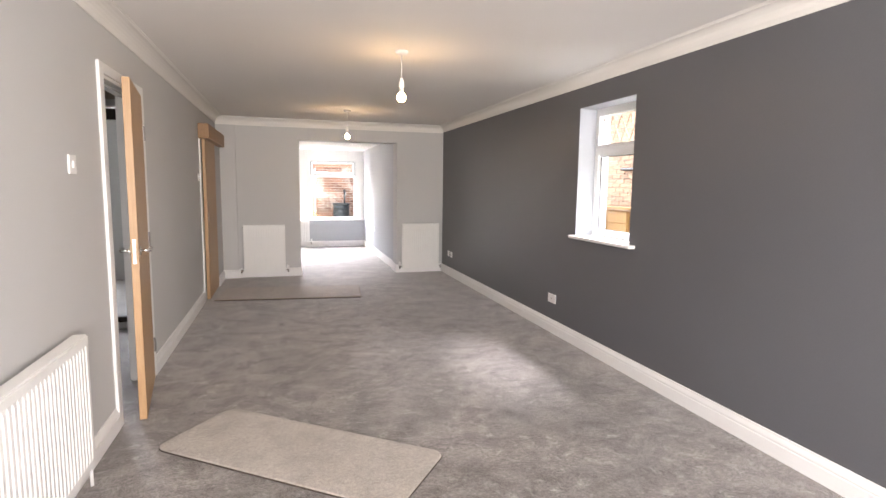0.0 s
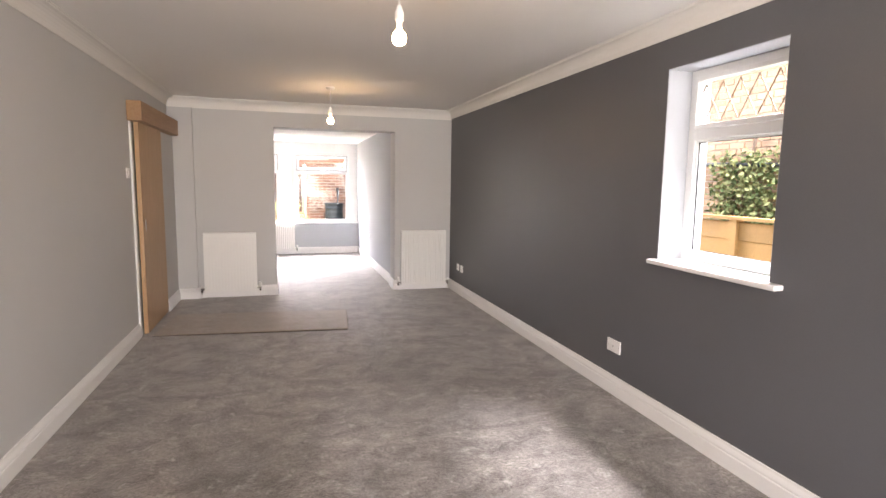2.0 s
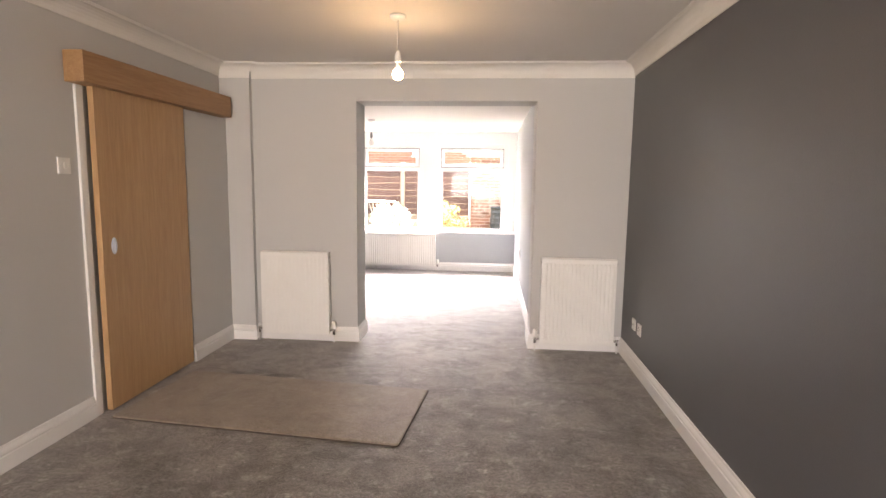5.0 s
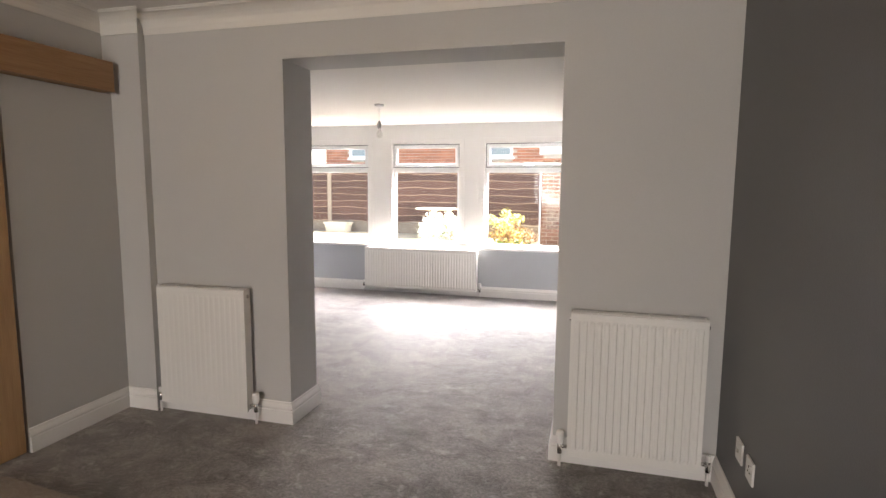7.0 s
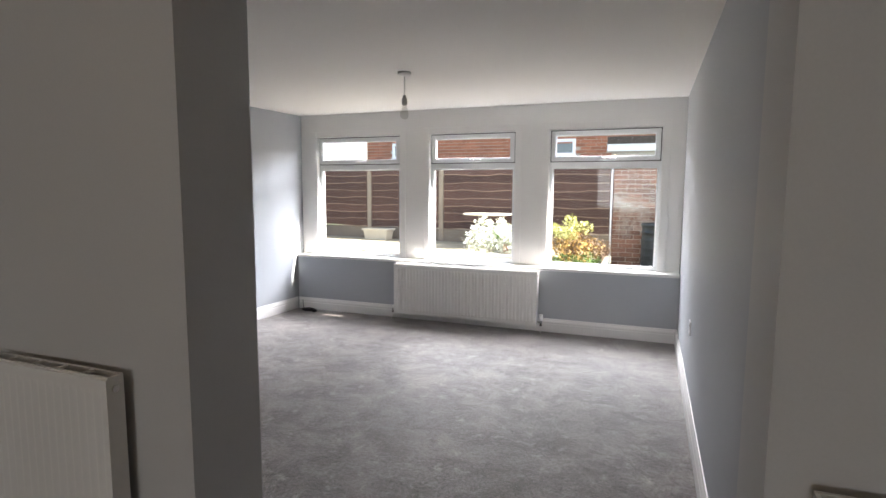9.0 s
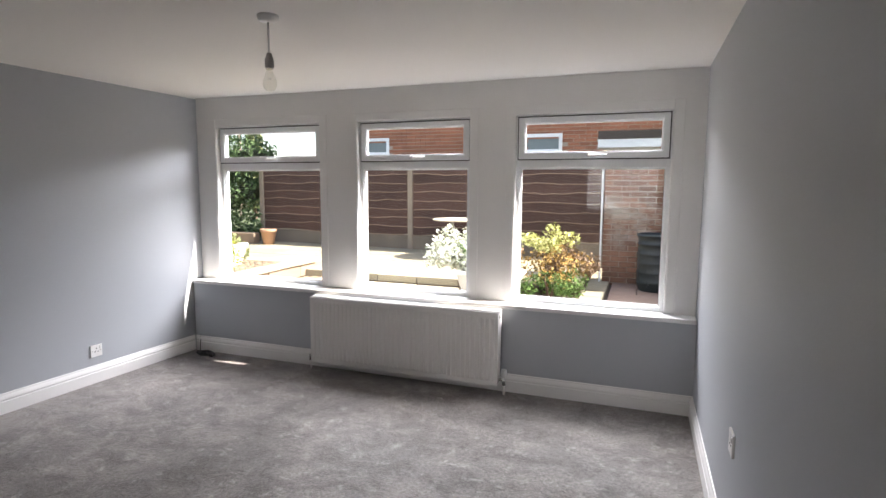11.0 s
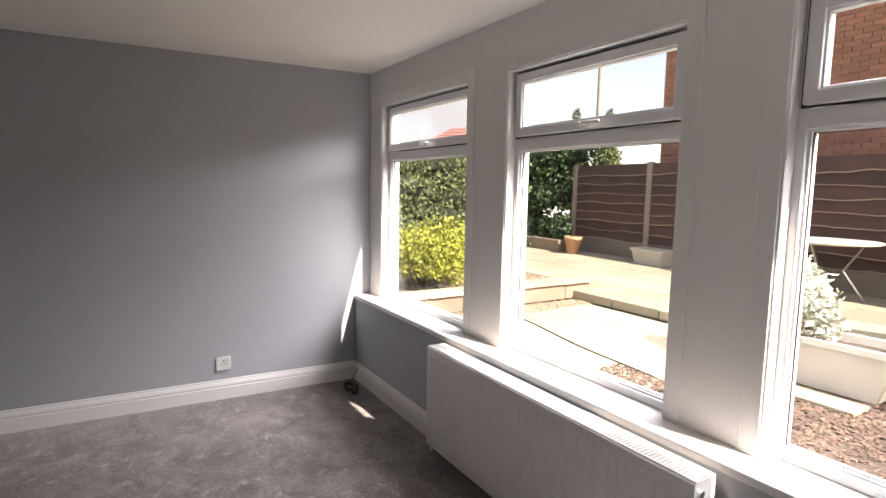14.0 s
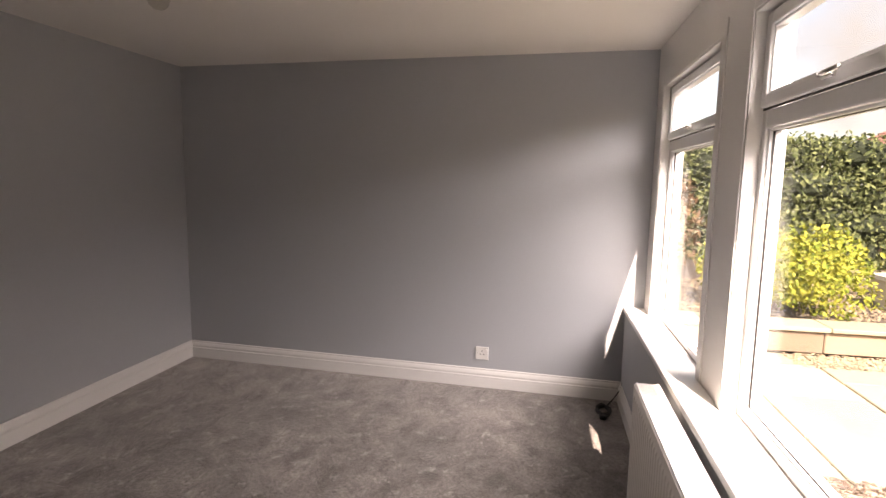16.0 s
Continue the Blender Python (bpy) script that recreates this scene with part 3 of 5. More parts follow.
part("architrave", ar, M_WHITE, door, "white gloss moulding")
leaf = part("leaf", boxes((0.0, 0.04, -0.745, 0.0, 0.008, 1.965), bevel=0.002), M_OAK, door, "oak veneer leaf")
leaf.location = (-0.015, dh - 0.032, 0)
leaf.rotation_euler = (0, 0, radians(8.5))
for z in (0.25, 1.0, 1.72):
    hb = boxes((-0.004, 0.043, 0.0, 0.004, z - 0.05, z + 0.05))
    tube(hb, [(0.047, 0.003, z - 0.05), (0.047, 0.003, z + 0.05)], 0.006, 8)
    part("hinge", hb, M_GREY_METAL, leaf, "steel butt hinge")
part("latch_plate", boxes((0.012, 0.028, -0.7475, -0.744, 0.93, 1.07)), M_CHROME, leaf, "chrome latch plate")
for s, x in ((1, 0.04), (-1, 0.0)):
    hb = bmesh.new()
    tube(hb, [(x, -0.69, 1.0), (x + s * 0.008, -0.69, 1.0)], 0.026, 20)
    tube(hb, [(x, -0.69, 1.0), (x + s * 0.05, -0.69, 1.0), (x + s * 0.055, -0.68, 1.0), (x + s * 0.055, -0.575, 1.002)], 0.009, 10)
    part("handle", hb, M_CHROME, leaf, "chrome lever handle", True)

slide = thing("sliding_door", (XL + 0.006, 6.83, 0), "oak veneered sliding door hung against the grey wall", "door")
part("leaf", boxes((0.016, 0.052, -0.46, 0.44, 0.012, 1.93), bevel=0.003), M_OAK, slide, "plain oak veneer leaf")
pm = boxes((0.0, 0.115, -0.60, 1.05, 1.895, 2.06), bevel=0.004)
part("pelmet", pm, M_OAK_Y, slide, "darker oak box pelmet over the track")
cup = lathe(bmesh.new(), [(0.0, 0), (0.019, 0), (0.021, 0.0015), (0.027, 0.0015), (0.027, 0)], 20, cap=False)
bmesh.ops.scale(cup, vec=(1, 1.9, 1), verts=cup.verts)
bmesh.ops.rotate(cup, cent=(0, 0, 0), matrix=Matrix.Rotation(radians(90), 3, "Y"), verts=cup.verts)
bmesh.ops.rotate(cup, cent=(0, 0, 0), matrix=Matrix.Rotation(radians(90), 3, "X"), verts=cup.verts)
bmesh.ops.translate(cup, vec=(0.053, -0.365, 0.99), verts=cup.verts)
part("finger_pull", cup, M_CHROME, slide, "oval chrome recessed pull")
solid("trim", boxes((XL, XL + 0.016, 6.295, 6.347, 0, 1.895), bevel=0.003), M_WHITE, "white door architrave beside the sliding door", "architrave")

# ---- hall and kitchen seen past the open door ----
solid("wall_hall_west", boxes((-2.32, -2.2, 0.8, 5.2, -0.12, ZC + 0.1)), M_HALL, "beige brown painted hall wall", "wall")
solid("wall_hall_south", boxes((-2.2, XL - 0.12, 0.7, 0.8, -0.12, ZC + 0.1)), M_HALL, "beige brown painted hall wall", "wall")
solid("wall_hall_north", holed(bmesh.new(), 0, -2.2, XL - 0.12, -0.12, ZC + 0.1, 5.2, 5.3, [(-2.1, -1.28, -0.12, 2.08)]), M_HALL, "beige brown painted hall wall round a glazed door", "wall")
gd = thing("door_2", (-1.69, 5.2, 0), "dark brown framed glazed door at the hall's end", "door", "", "structure")
part("architrave", frame_bars(bmesh.new(), -0.46, 0.46, 0, 2.14, -0.02, 0.0, 0.06, 0.004), M_WHITE, gd, "white painted moulding")
part("leaf", frame_bars(bmesh.new(), -0.40, 0.40, 0.005, 2.06, 0.02, 0.06, 0.10, 0.004), M_BROWN, gd, "dark brown stiles and rails")
part("pane", boxes((-0.31, 0.31, 0.037, 0.043, 0.1, 1.97)), M_GLASS, gd).visible_shadow = False
solid("wall_kitchen_north", holed(bmesh.new(), 0, -3.48, XL - 0.12, -0.12, ZC + 0.1, YJ - 0.12, YJ - 0.003, [(-3.4, -2.64, 0.80, 2.0)]), M_WALL, "pale painted kitchen wall round a window", "wall")
solid("wall_kitchen_west", boxes((-3.6, -3.48, 5.3, YJ, -0.12, ZC + 0.1)), M_WALL, "pale painted kitchen wall", "wall")
solid("wall_kitchen_south", boxes((-3.6, -2.2, 5.2, 5.3, -0.12, ZC + 0.1)), M_WALL, "pale painted kitchen wall", "wall")
kw = thing("window_6", (-3.02, YJ - 0.1, 0.80), "white plastic kitchen window", "window", "", "structure")
part("window_frame", frame_bars(bmesh.new(), -0.38, 0.38, 0, 1.20, 0, 0.06, 0.05), M_UPVC, kw)
part("pane", boxes((-0.34, 0.34, 0.03, 0.036, 0.04, 1.16)), M_GLASS, kw).visible_shadow = False

# ---- fixtures and loose things indoors ----


def radiator(loc, turn, w, h, depth, label, valve_side, plain_top=False, flute=0.0045):
    """Steel panel radiator. Local: x along the wall, -y into the room, z from its lower edge; the wall is at y = 0."""
    r = thing("radiator", loc, label, "radiator", "panel radiators")
    r.rotation_euler = (0, 0, radians(turn))
    yf, g = -(depth + 0.03), -0.03
    n = max(3, round((w - 0.03) / 0.0345))
    pitch = (w - 0.03) / n
    line = [(-w / 2, 0)]
    for i in range(n):
        xc = -w / 2 + 0.015 + pitch * (i + 0.5)
        line += [(xc - pitch * 0.36, 0), (xc - pitch * 0.22, flute), (xc + pitch * 0.22, flute), (xc + pitch * 0.36, 0)]
    line.append((w / 2, 0))
    bm = bmesh.new()
    grid = [[bm.verts.new((x, yf + in_y - o * k, z)) for x, o in line] for z, k, in_y in
            ((0.004, 0, 0.012), (0, 0, 0.006), (0.004, 0, 0), (0.035, 0, 0), (0.05, 1, 0), (h - 0.05, 1, 0), (h - 0.035, 0, 0), (h - 0.004, 0, 0), (h, 0, 0.006), (h - 0.004, 0, 0.012))]
    for u, v in zip(grid, grid[1:] + grid[:1]):
        for k in range(len(line) - 1):
            bm.faces.new((u[k], u[k + 1], v[k + 1], v[k]))
    for k in (0, -1):
        bm.faces.new([u[k] for u in grid])
    part("front_panel", bm, M_RAD, r, "white enamelled front panel")
    part("back_panel", boxes((-w / 2 + 0.004, w / 2 - 0.004, g - 0.012, g, 0.004, h - 0.004), bevel=0.003), M_RAD, r)
    for s in (-1, 1):
        sp = boxes((min(s * w / 2, s * (w / 2 - 0.003)), max(s * w / 2, s * (w / 2 - 0.003)), yf + 0.010, g - 0.004, 0.012, h - 0.002))
        part("side_panel", sp, M_RAD, r)
        pl = tube(bmesh.new(), [(s * (w / 2 - 0.002), yf + 0.028, h - 0.035), (s * (w / 2 + 0.007), yf + 0.028, h - 0.035)], 0.011, 12)
        part("plug", pl, M_CHROME, r, "chrome end plug")
    # slatted grille on top
    gr = boxes((-w / 2, w / 2, yf + 0.006, yf + 0.014, h - 0.004, h + 0.004), (-w / 2, w / 2, g - 0.014, g - 0.004, h - 0.004, h + 0.004))
    k = max(6, int(w / 0.0145)) if depth > 0.09 else max(4, int(w / 0.10))
    for i in range(k + 1):
        xx = -w / 2 + w * i / k
        t = 0.0047 if depth > 0.09 else 0.008
        box(gr, max(-w / 2, xx - t), min(w / 2, xx + t), yf + 0.012, g - 0.012, h - 0.003, h + 0.0025)
    if plain_top:
        box(gr, -w / 2, w / 2, yf + 0.004, g - 0.004, h - 0.002, h + 0.0055, 0.002, 1)
    part("top_grille", gr, M_RAD, r, "slotted white top grille")
    fins = bmesh.new()
    for i in range(int(w / 0.05)):
        xx = -w / 2 + 0.03 + i * 0.05
        box(fins, xx, xx + 0.002, yf + 0.014, g - 0.014, 0.04, h - 0.03)
    part("convector", fins, M_GREY_METAL, r, "folded grey steel fins")
    for s in (-1, 1):
        x = s * (w / 2 + 0.035)
        ym = (yf + g) / 2
        vb = bmesh.new()
        tube(vb, [(s * w / 2, ym, 0.035), (x, ym, 0.035)], 0.009, 10)
        tube(vb, [(x, ym, 0.0), (x, ym, 0.055)], 0.012, 12)
        valve = part("valve", vb, M_CHROME, r, "chrome valve body", True)
        if s == valve_side:
            hb = lathe(bmesh.new(), [(0.014, 0.05), (0.019, 0.056), (0.0205, 0.075), (0.0205, 0.10), (0.017, 0.112), (0.0, 0.113)], 18, (x, ym, 0), False)
        else:
            hb = lathe(bmesh.new(), [(0.012, 0.05), (0.013, 0.055), (0.012, 0.078), (0.0, 0.08)], 14, (x, ym, 0), False)
        part("cap", hb, M_PLATE, valve, "white thermostatic cap" if s == valve_side else "small white cap", True)
        pb = tube(bmesh.new(), [(x, ym, 0.002), (x, ym, -loc[2] + 0.001)], 0.0075, 10)
        part("pipe", pb, M_RAD, r, "white painted pipe", True)
    for s in (-1, 1):
        part("bracket", boxes((s * w * 0.3 - 0.012, s * w * 0.3 + 0.012, g, 0.0, 0.05, h - 0.05)), M_GREY_METAL, r, "steel wall bracket")
    return r


radiator((-0.42, YF, 0.072), 0, 0.59, 0.71, 0.062, "flat-fronted white panel radiator on the grey wall by the opening", 1, flute=0.0012)
radiator((1.958, YF, 0.068), 0, 0.60, 0.715, 0.062, "white fluted panel radiator beside the dark wall", -1)
radiator((XL, 1.25, 0.12), 90, 1.80, 0.60, 0.062, "long white panel radiator on the light grey wall", 1, True)
radiator((-0.35, YL, 0.068), 0, 1.48, 0.515, 0.10, "wide low white double radiator under the window board", 1)


def wall_plate(name, loc, turn, w, h, label, category, kind):
    """A plate on a wall. Local: -y into the room."""
    p = thing(name, loc, label, category)
    p.rotation_euler = (0, 0, radians(turn))
    part("plate", boxes((-w / 2, w / 2, -0.009, 0.0, -h / 2, h / 2), bevel=0.003), M_PLATE, p)
    for s in (-1, 1):
        sc = tube(bmesh.new(), [(s * (w / 2 - 0.013), -0.0085, 0), (s * (w / 2 - 0.013), -0.0098, 0)], 0.003, 8)
        part("screw", sc, M_CHROME, p)
    if kind == "socket":
        for x, z, a, b in ((0, 0.016, 0.003, 0.005), (-0.011, -0.006, 0.004, 0.0025), (0.011, -0.006, 0.004, 0.0025)):
            part("pin_hole", boxes((x - a, x + a, -0.0102, -0.0085, z - b, z + b)), M_BLACK, p, "dark slot")
        part("rocker", boxes((0.024, 0.036, -0.014, -0.008, 0.012, 0.03), bevel=0.002), M_PLATE, p)
    if kind == "switch":
        part("rocker", boxes((-0.009, 0.009, -0.015, -0.008, -0.016, 0.016), bevel=0.003), M_PLATE, p)
    if kind == "aerial":
        part("outlet", tube(bmesh.new(), [(0, -0.008, 0), (0, -0.014, 0)], 0.008, 14), M_CHROME, p, "metal outlet")
    return p


wall_plate("blank_plate", (XR, 4.115, 0.33), -90, 0.147, 0.086, "white double outlet plate low on the dark wall", "socket", "aerial")
wall_plate("wall_socket", (XR, 7.43, 0.335), -90, 0.086, 0.086, "white single socket low on the dark wall", "socket", "socket")
wall_plate("aerial_socket", (XR, 7.58, 0.338), -90, 0.086, 0.086, "white aerial outlet low on the dark wall", "socket", "aerial")
wall_plate("wall_socket", (-2.400, 11.01, 0.232), 87.4, 0.086, 0.086, "white switched three-pin socket above the skirting", "socket", "socket")
wall_plate("wall_socket", (GX1, 10.42, 0.50), -90, 0.086, 0.086, "white socket on the pale blue-grey wall", "socket", "socket")
wall_plate("light_switch", (XL, 2.37, 1.47), 90, 0.086, 0.086, "white rocker light switch on the grey wall", "light switch", "switch")
wall_plate("light_switch", (XL, 6.19, 1.452), 90, 0.086, 0.086, "white rocker light switch beside the sliding door", "light switch", "switch")


def pendant(x, y, ceiling, drop, lit_bulb, label):
    """Ceiling rose, flex, holder and bulb; drop: ceiling to the bulb's lowest point."""
    p = thing("pendant_lamp", (x, y, ceiling), label, "pendant lamp", "pendant lamps")
    part("ceiling_rose", lathe(bmesh.new(), [(0.0, 0), (0.046, 0), (0.046, -0.012), (0.038, -0.022), (0.012, -0.028), (0.0, -0.028)], 24, cap=False), M_PLATE, p, "", True)
    part("flex", tube(bmesh.new(), [(0, 0, -0.02), (0, 0, -drop + 0.155)], 0.0035, 8), M_PLATE, p, "white cord", True)
    part("lamp_holder", lathe(bmesh.new(), [(0.0, -drop + 0.165), (0.010, -drop + 0.163), (0.013, -drop + 0.15), (0.019, -drop + 0.135), (0.0195, -drop + 0.105), (0.017, -drop + 0.098), (0.0, -drop + 0.098)], 18, cap=False),
         M_PLATE if lit_bulb else M_GREY_METAL, p, "white holder" if lit_bulb else "grey holder", True)
    prof = [(0.013, 0.10), (0.014, 0.085), (0.022, 0.066), (0.029, 0.045), (0.030, 0.030), (0.025, 0.013), (0.014, 0.003), (0.0, 0.0)]
    if lit_bulb:
        prof = [(0.0, 0.063), (0.013, 0.062), (0.022, 0.056), (0.029, 0.043), (0.0305, 0.030), (0.026, 0.013), (0.014, 0.003), (0.0, 0.0)]
    bulb = part("bulb", lathe(bmesh.new(), [(r, z - drop) for r, z in prof], 24, cap=False), M_BULB if lit_bulb else M_CLEAR, p, "glowing warm bulb" if lit_bulb else "clear unlit bulb", True)
    part("cap", lathe(bmesh.new(), [(0.0, -drop + 0.118), (0.0125, -drop + 0.118), (0.0128, -drop + 0.094), (0.0, -drop + 0.094)], 16, cap=False), M_CHROME, bulb, "metal cap")
    if lit_bulb:
        part("neck", lathe(bmesh.new(), [(0.0, 0.098 - drop), (0.013, 0.098 - drop), (0.0125, 0.08 - drop), (0.0155, 0.064 - drop), (0.0, 0.0635 - drop)], 18, cap=False), M_PLATE, bulb, "white bulb neck", True)
    if not lit_bulb:
        part("filament", tube(bmesh.new(), [(-0.008, 0, -drop + 0.05), (-0.003, 0, -drop + 0.056), (0.003, 0, -drop + 0.05), (0.008, 0, -drop + 0.056)], 0.0012, 6), M_GREY_METAL, bulb)
    return p


pendant(0.702, 3.38, ZC, 0.352, True, "white pendant flex with a bare glowing bulb")
pendant(0.674, 6.66, ZC, 0.36, True, "white pendant flex with a bare glowing bulb")
pendant(-0.29, 10.32, ZG, 0.32, False, "pendant flex with a bare clear bulb, unlit")


def rug(name, centre, turn, w, d, corner, mat, label):
    r = thing(name, (*centre, 0.0), label, "rug")
    r.rotation_euler = (0, 0, radians(turn))
    rnd = random.Random(7)

    def outline(grow):
        pts = []
        for cx, cy, a0 in ((w / 2 - corner, d / 2 - corner, 0), (-w / 2 + corner, d / 2 - corner, 90), (-w / 2 + corner, -d / 2 + corner, 180), (w / 2 - corner, -d / 2 + corner, 270)):
            for k in range(7):
                a = radians(a0 + 15 * k)
                pts.append((cx + (corner + grow) * math.cos(a), cy + (corner + grow) * math.sin(a)))
        return pts
    bm = bmesh.new()
    rings = []
    for grow, z in ((0.0, 0.002), (0.002, 0.008), (0.0, 0.013), (-0.008, 0.016)):
        rings.append([bm.verts.new((x, y, z + (rnd.uniform(-0.0012, 0.0012) if z > 0.01 else 0))) for x, y in outline(grow)])
    n = len(rings[0])
    for u, v in zip(rings, rings[1:]):
        for j in range(n):
            bm.faces.new((u[j], u[(j + 1) % n], v[(j + 1) % n], v[j]))
    bm.faces.new(rings[-1])
    part("woven_body", bm, mat, r)
    bm = bmesh.new()
    o = [(x, y, 0.005) for x, y in outline(0.001)]
    tube(bm, o + [o[0]], 0.0048, 6)
    part("binding", bm, M_RUG_EDGE, r, "dark stitched edge")
    return r


rug("rug", (-0.066, 2.275), -37.9, 1.42, 0.56, 0.07, M_RUG, "pale beige rug with rounded corners lying askew on the carpet")
rug("rug", (-0.05, 6.60), -5.2, 1.72, 0.79, 0.02, M_RUG2, "brownish beige runner rug in front of the sliding door")

# coil of black cable in the corner
cable = thing("cable_coil", (-2.14, 11.78, 0.0), "coil of thin black cable lying on the carpet", "cable")
pts = []
for i in range(150):
    a = i * 0.33
    pts.append((0.085 * math.cos(a) * (0.75 + 0.25 * math.sin(i * 0.7)), 0.045 * math.sin(a) * (0.8 + 0.2 * math.cos(i * 0.41)), 0.008 + 0.022 * abs(math.sin(i * 0.19))))
part("cord", tube(bmesh.new(), pts, 0.004, 6), M_BLACK, cable, "", True)
part("lead", tube(bmesh.new(), [(-0.07, 0.02, 0.01), (-0.12, 0.07, 0.05), (-0.15, 0.11, 0.10), (-0.16, 0.125, 0.16)], 0.0035, 6), M_BLACK, cable, "", True)
part("plug", boxes((0.06, 0.10, -0.03, 0.01, 0.001, 0.028), bevel=0.006), M_BLACK, cable)

# ---- garden ----
ZP, ZQ = 0.10, 0.20                                       # lower and upper paving
solid("ground", boxes((-400, 400, YO + 0.001, 800, -0.4, -0.1), (-400, -3.65, -400, YO, -0.4, -0.1), (2.67, 400, -400, YO, -0.4, -0.1), (-3.65, 2.67, -400, -3.21, -0.4, -0.1)),
      M_GRASS, "rough grass and earth round the house", "ground")


def slabs(owner, x0, x1, y0, y1, z, sx, sy, mat, rnd, thick=0.05, gap=0.012, offset=0.5, skip=None):
    """Paving stones with open joints, one object each on a shared mesh where whole."""
    cache = {}
    j, y = 0, y0
    while y < y1 - 0.05:
        h = min(sy, y1 - y)
        x = x0 - (sx * offset if j % 2 else 0)
        while x < x1 - 0.05:
            a, b = max(x, x0), min(x + sx, x1)
            if b - a > 0.06 and not (skip and skip((a + b) / 2, y + h / 2)):
                key = (round(b - a, 3), round(h, 3))
                if key not in cache:
                    bm = boxes((-(b - a) / 2 + gap / 2, (b - a) / 2 - gap / 2, -h / 2 + gap / 2, h / 2 - gap / 2, -thick, 0), bevel=0.006, seg=1)
                    cache[key] = mesh_of("paving_stone", bm, mat)
                ob = new("paving_stone", cache[key])
                ob.parent = owner
                ob.location = ((a + b) / 2, y + h / 2, z + rnd.uniform(-0.002, 0.002))
            x += sx
        y += sy
        j += 1


rnd = random.Random(3)
pav = solid("pavement", boxes((-3.38, 0.62, YO + 0.002, 15.06, -0.12, ZP - 0.02)), M_SOIL, "lower patio of buff paving stones", "patio")
slabs(pav, -3.36, -0.95, YO + 0.02, 15.03, ZP, 0.60, 0.60, M_SLAB, rnd)
pav2 = solid("pavement", boxes((-7.8, 0.6, 15.08, 18.7, -0.12, ZQ - 0.02)), M_SOIL, "upper patio of buff paving stones, one step up", "patio")
slabs(pav2, -7.5, 0.55, 15.23, 18.3, ZQ, 0.62, 0.62, M_SLAB, rnd)
slabs(pav2, -3.4, -0.9, 15.075, 15.23, ZQ + 0.003, 0.60, 0.152, M_SLAB, rnd, 0.10, 0.006, 0.0)
path = solid("pavement", boxes((0.58, 0.90, YO + 0.002, 17.6, -0.12, ZP - 0.03)), M_SOIL, "narrow path of buff paving stones", "path")
slabs(path, 0.59, 0.88, 12.5, 17.5, ZP + 0.01, 0.29, 0.42, M_SLAB, rnd, offset=0.0)
pav3 = solid("pavement", boxes((0.905, 2.6, 14.85, 16.18, -0.12, ZP - 0.04)), M_SOIL, "pinkish flagstones in front of the old brick wall", "patio")
slabs(pav3, 0.915, 2.34, 14.83, 16.17, ZP, 0.66, 0.50, M_SLAB_RED, rnd, 0.06)

solid("ground", boxes((0.905, 2.62, YO + 0.004, 14.83, -0.15, -0.04)), M_SOIL, "dark bare earth below the flagstones", "earth")
# bark bed
solid("ground", boxes((-0.94, 0.575, YO + 0.004, 15.07, -0.1, 0.075)), M_SOIL, "dark planting bed", "flower bed")


def scatter(name, n, x0, x1, y0, y1, z, size, mat, label, category, seed):
    """Loose chips, each a flat tilted shard, in one mesh."""
    r = np.random.RandomState(seed)
    verts, faces = [], []
    for i in range(n):
        c = np.array([r.uniform(x0, x1), r.uniform(y0, y1), z + r.uniform(0, size * 0.35)])
        a, t = r.uniform(0, 6.28), r.uniform(-0.5, 0.5)
        l, w, h = size * r.uniform(0.5, 1.1), size * r.uniform(0.25, 0.55), size * r.uniform(0.12, 0.3)
        u = np.array([math.cos(a), math.sin(a), t])
        v = np.array([-math.sin(a), math.cos(a), r.uniform(-0.4, 0.4)])
        k = len(verts)
        verts += [c - u * l, c + v * w, c + u * l, c - v * w, c + np.array([0, 0, h])]
        faces += [(k, k + 1, k + 4), (k + 1, k + 2, k + 4), (k + 2, k + 3, k + 4), (k + 3, k, k + 4)]
    me = bpy.data.meshes.new(name)
    me.from_pydata([tuple(p) for p in verts], [], faces)
    me.materials.append(mat)
    return tagged(new(name, me), label, category, "", "stuff")


scatter("bark_chippings", 9500, -0.92, 0.57, 12.25, 15.06, 0.077, 0.028, M_BARK, "reddish brown bark chippings over the planting bed", "bark", 1)
scatter("bark_chippings", 1900, -1.42, -0.92, 12.3, 13.6, ZP + 0.002, 0.026, M_BARK, "bark chippings spilling onto the patio's edge", "bark", 2)

# raised bed with a stone edge
bed = solid("raised_bed", boxes((-7.5, -3.61, YO + 0.05, 15.25, -0.1, 0.26)), M_SOIL, "raised planting bed with a buff stone edge", "raised bed")
st = {}
y = YO + 0.08
while y < 15.3:
    L = rnd.choice((0.44, 0.58, 0.72))
    if L not in st:
        st[L] = mesh_of("walling_stone", boxes((-0.11, 0.11, -L / 2 + 0.004, L / 2 - 0.004, -0.085, 0.085), bevel=0.008, seg=1), M_BEDSTONE)
    ob = new("walling_stone", st[L])
    ob.parent = bed
    ob.location = (-3.495 + rnd.uniform(-0.006, 0.006), y + L / 2, 0.19)
    y += L
slabs(bed, -3.66, -3.35, YO + 0.06, 15.35, 0.315, 0.31, 0.45, M_SLAB, rnd, 0.035, 0.006, 0.0)
scatter("gravel", 8000, -5.7, -3.63, YO + 0.1, 15.2, 0.262, 0.022, M_GRAVEL, "buff gravel over the raised bed", "gravel", 4)
scatter("gravel", 1400, -3.37, -3.05, 13.2, 15.06, ZP + 0.002, 0.02, M_GRAVEL, "loose gravel at the foot of the stone edge", "gravel", 5)
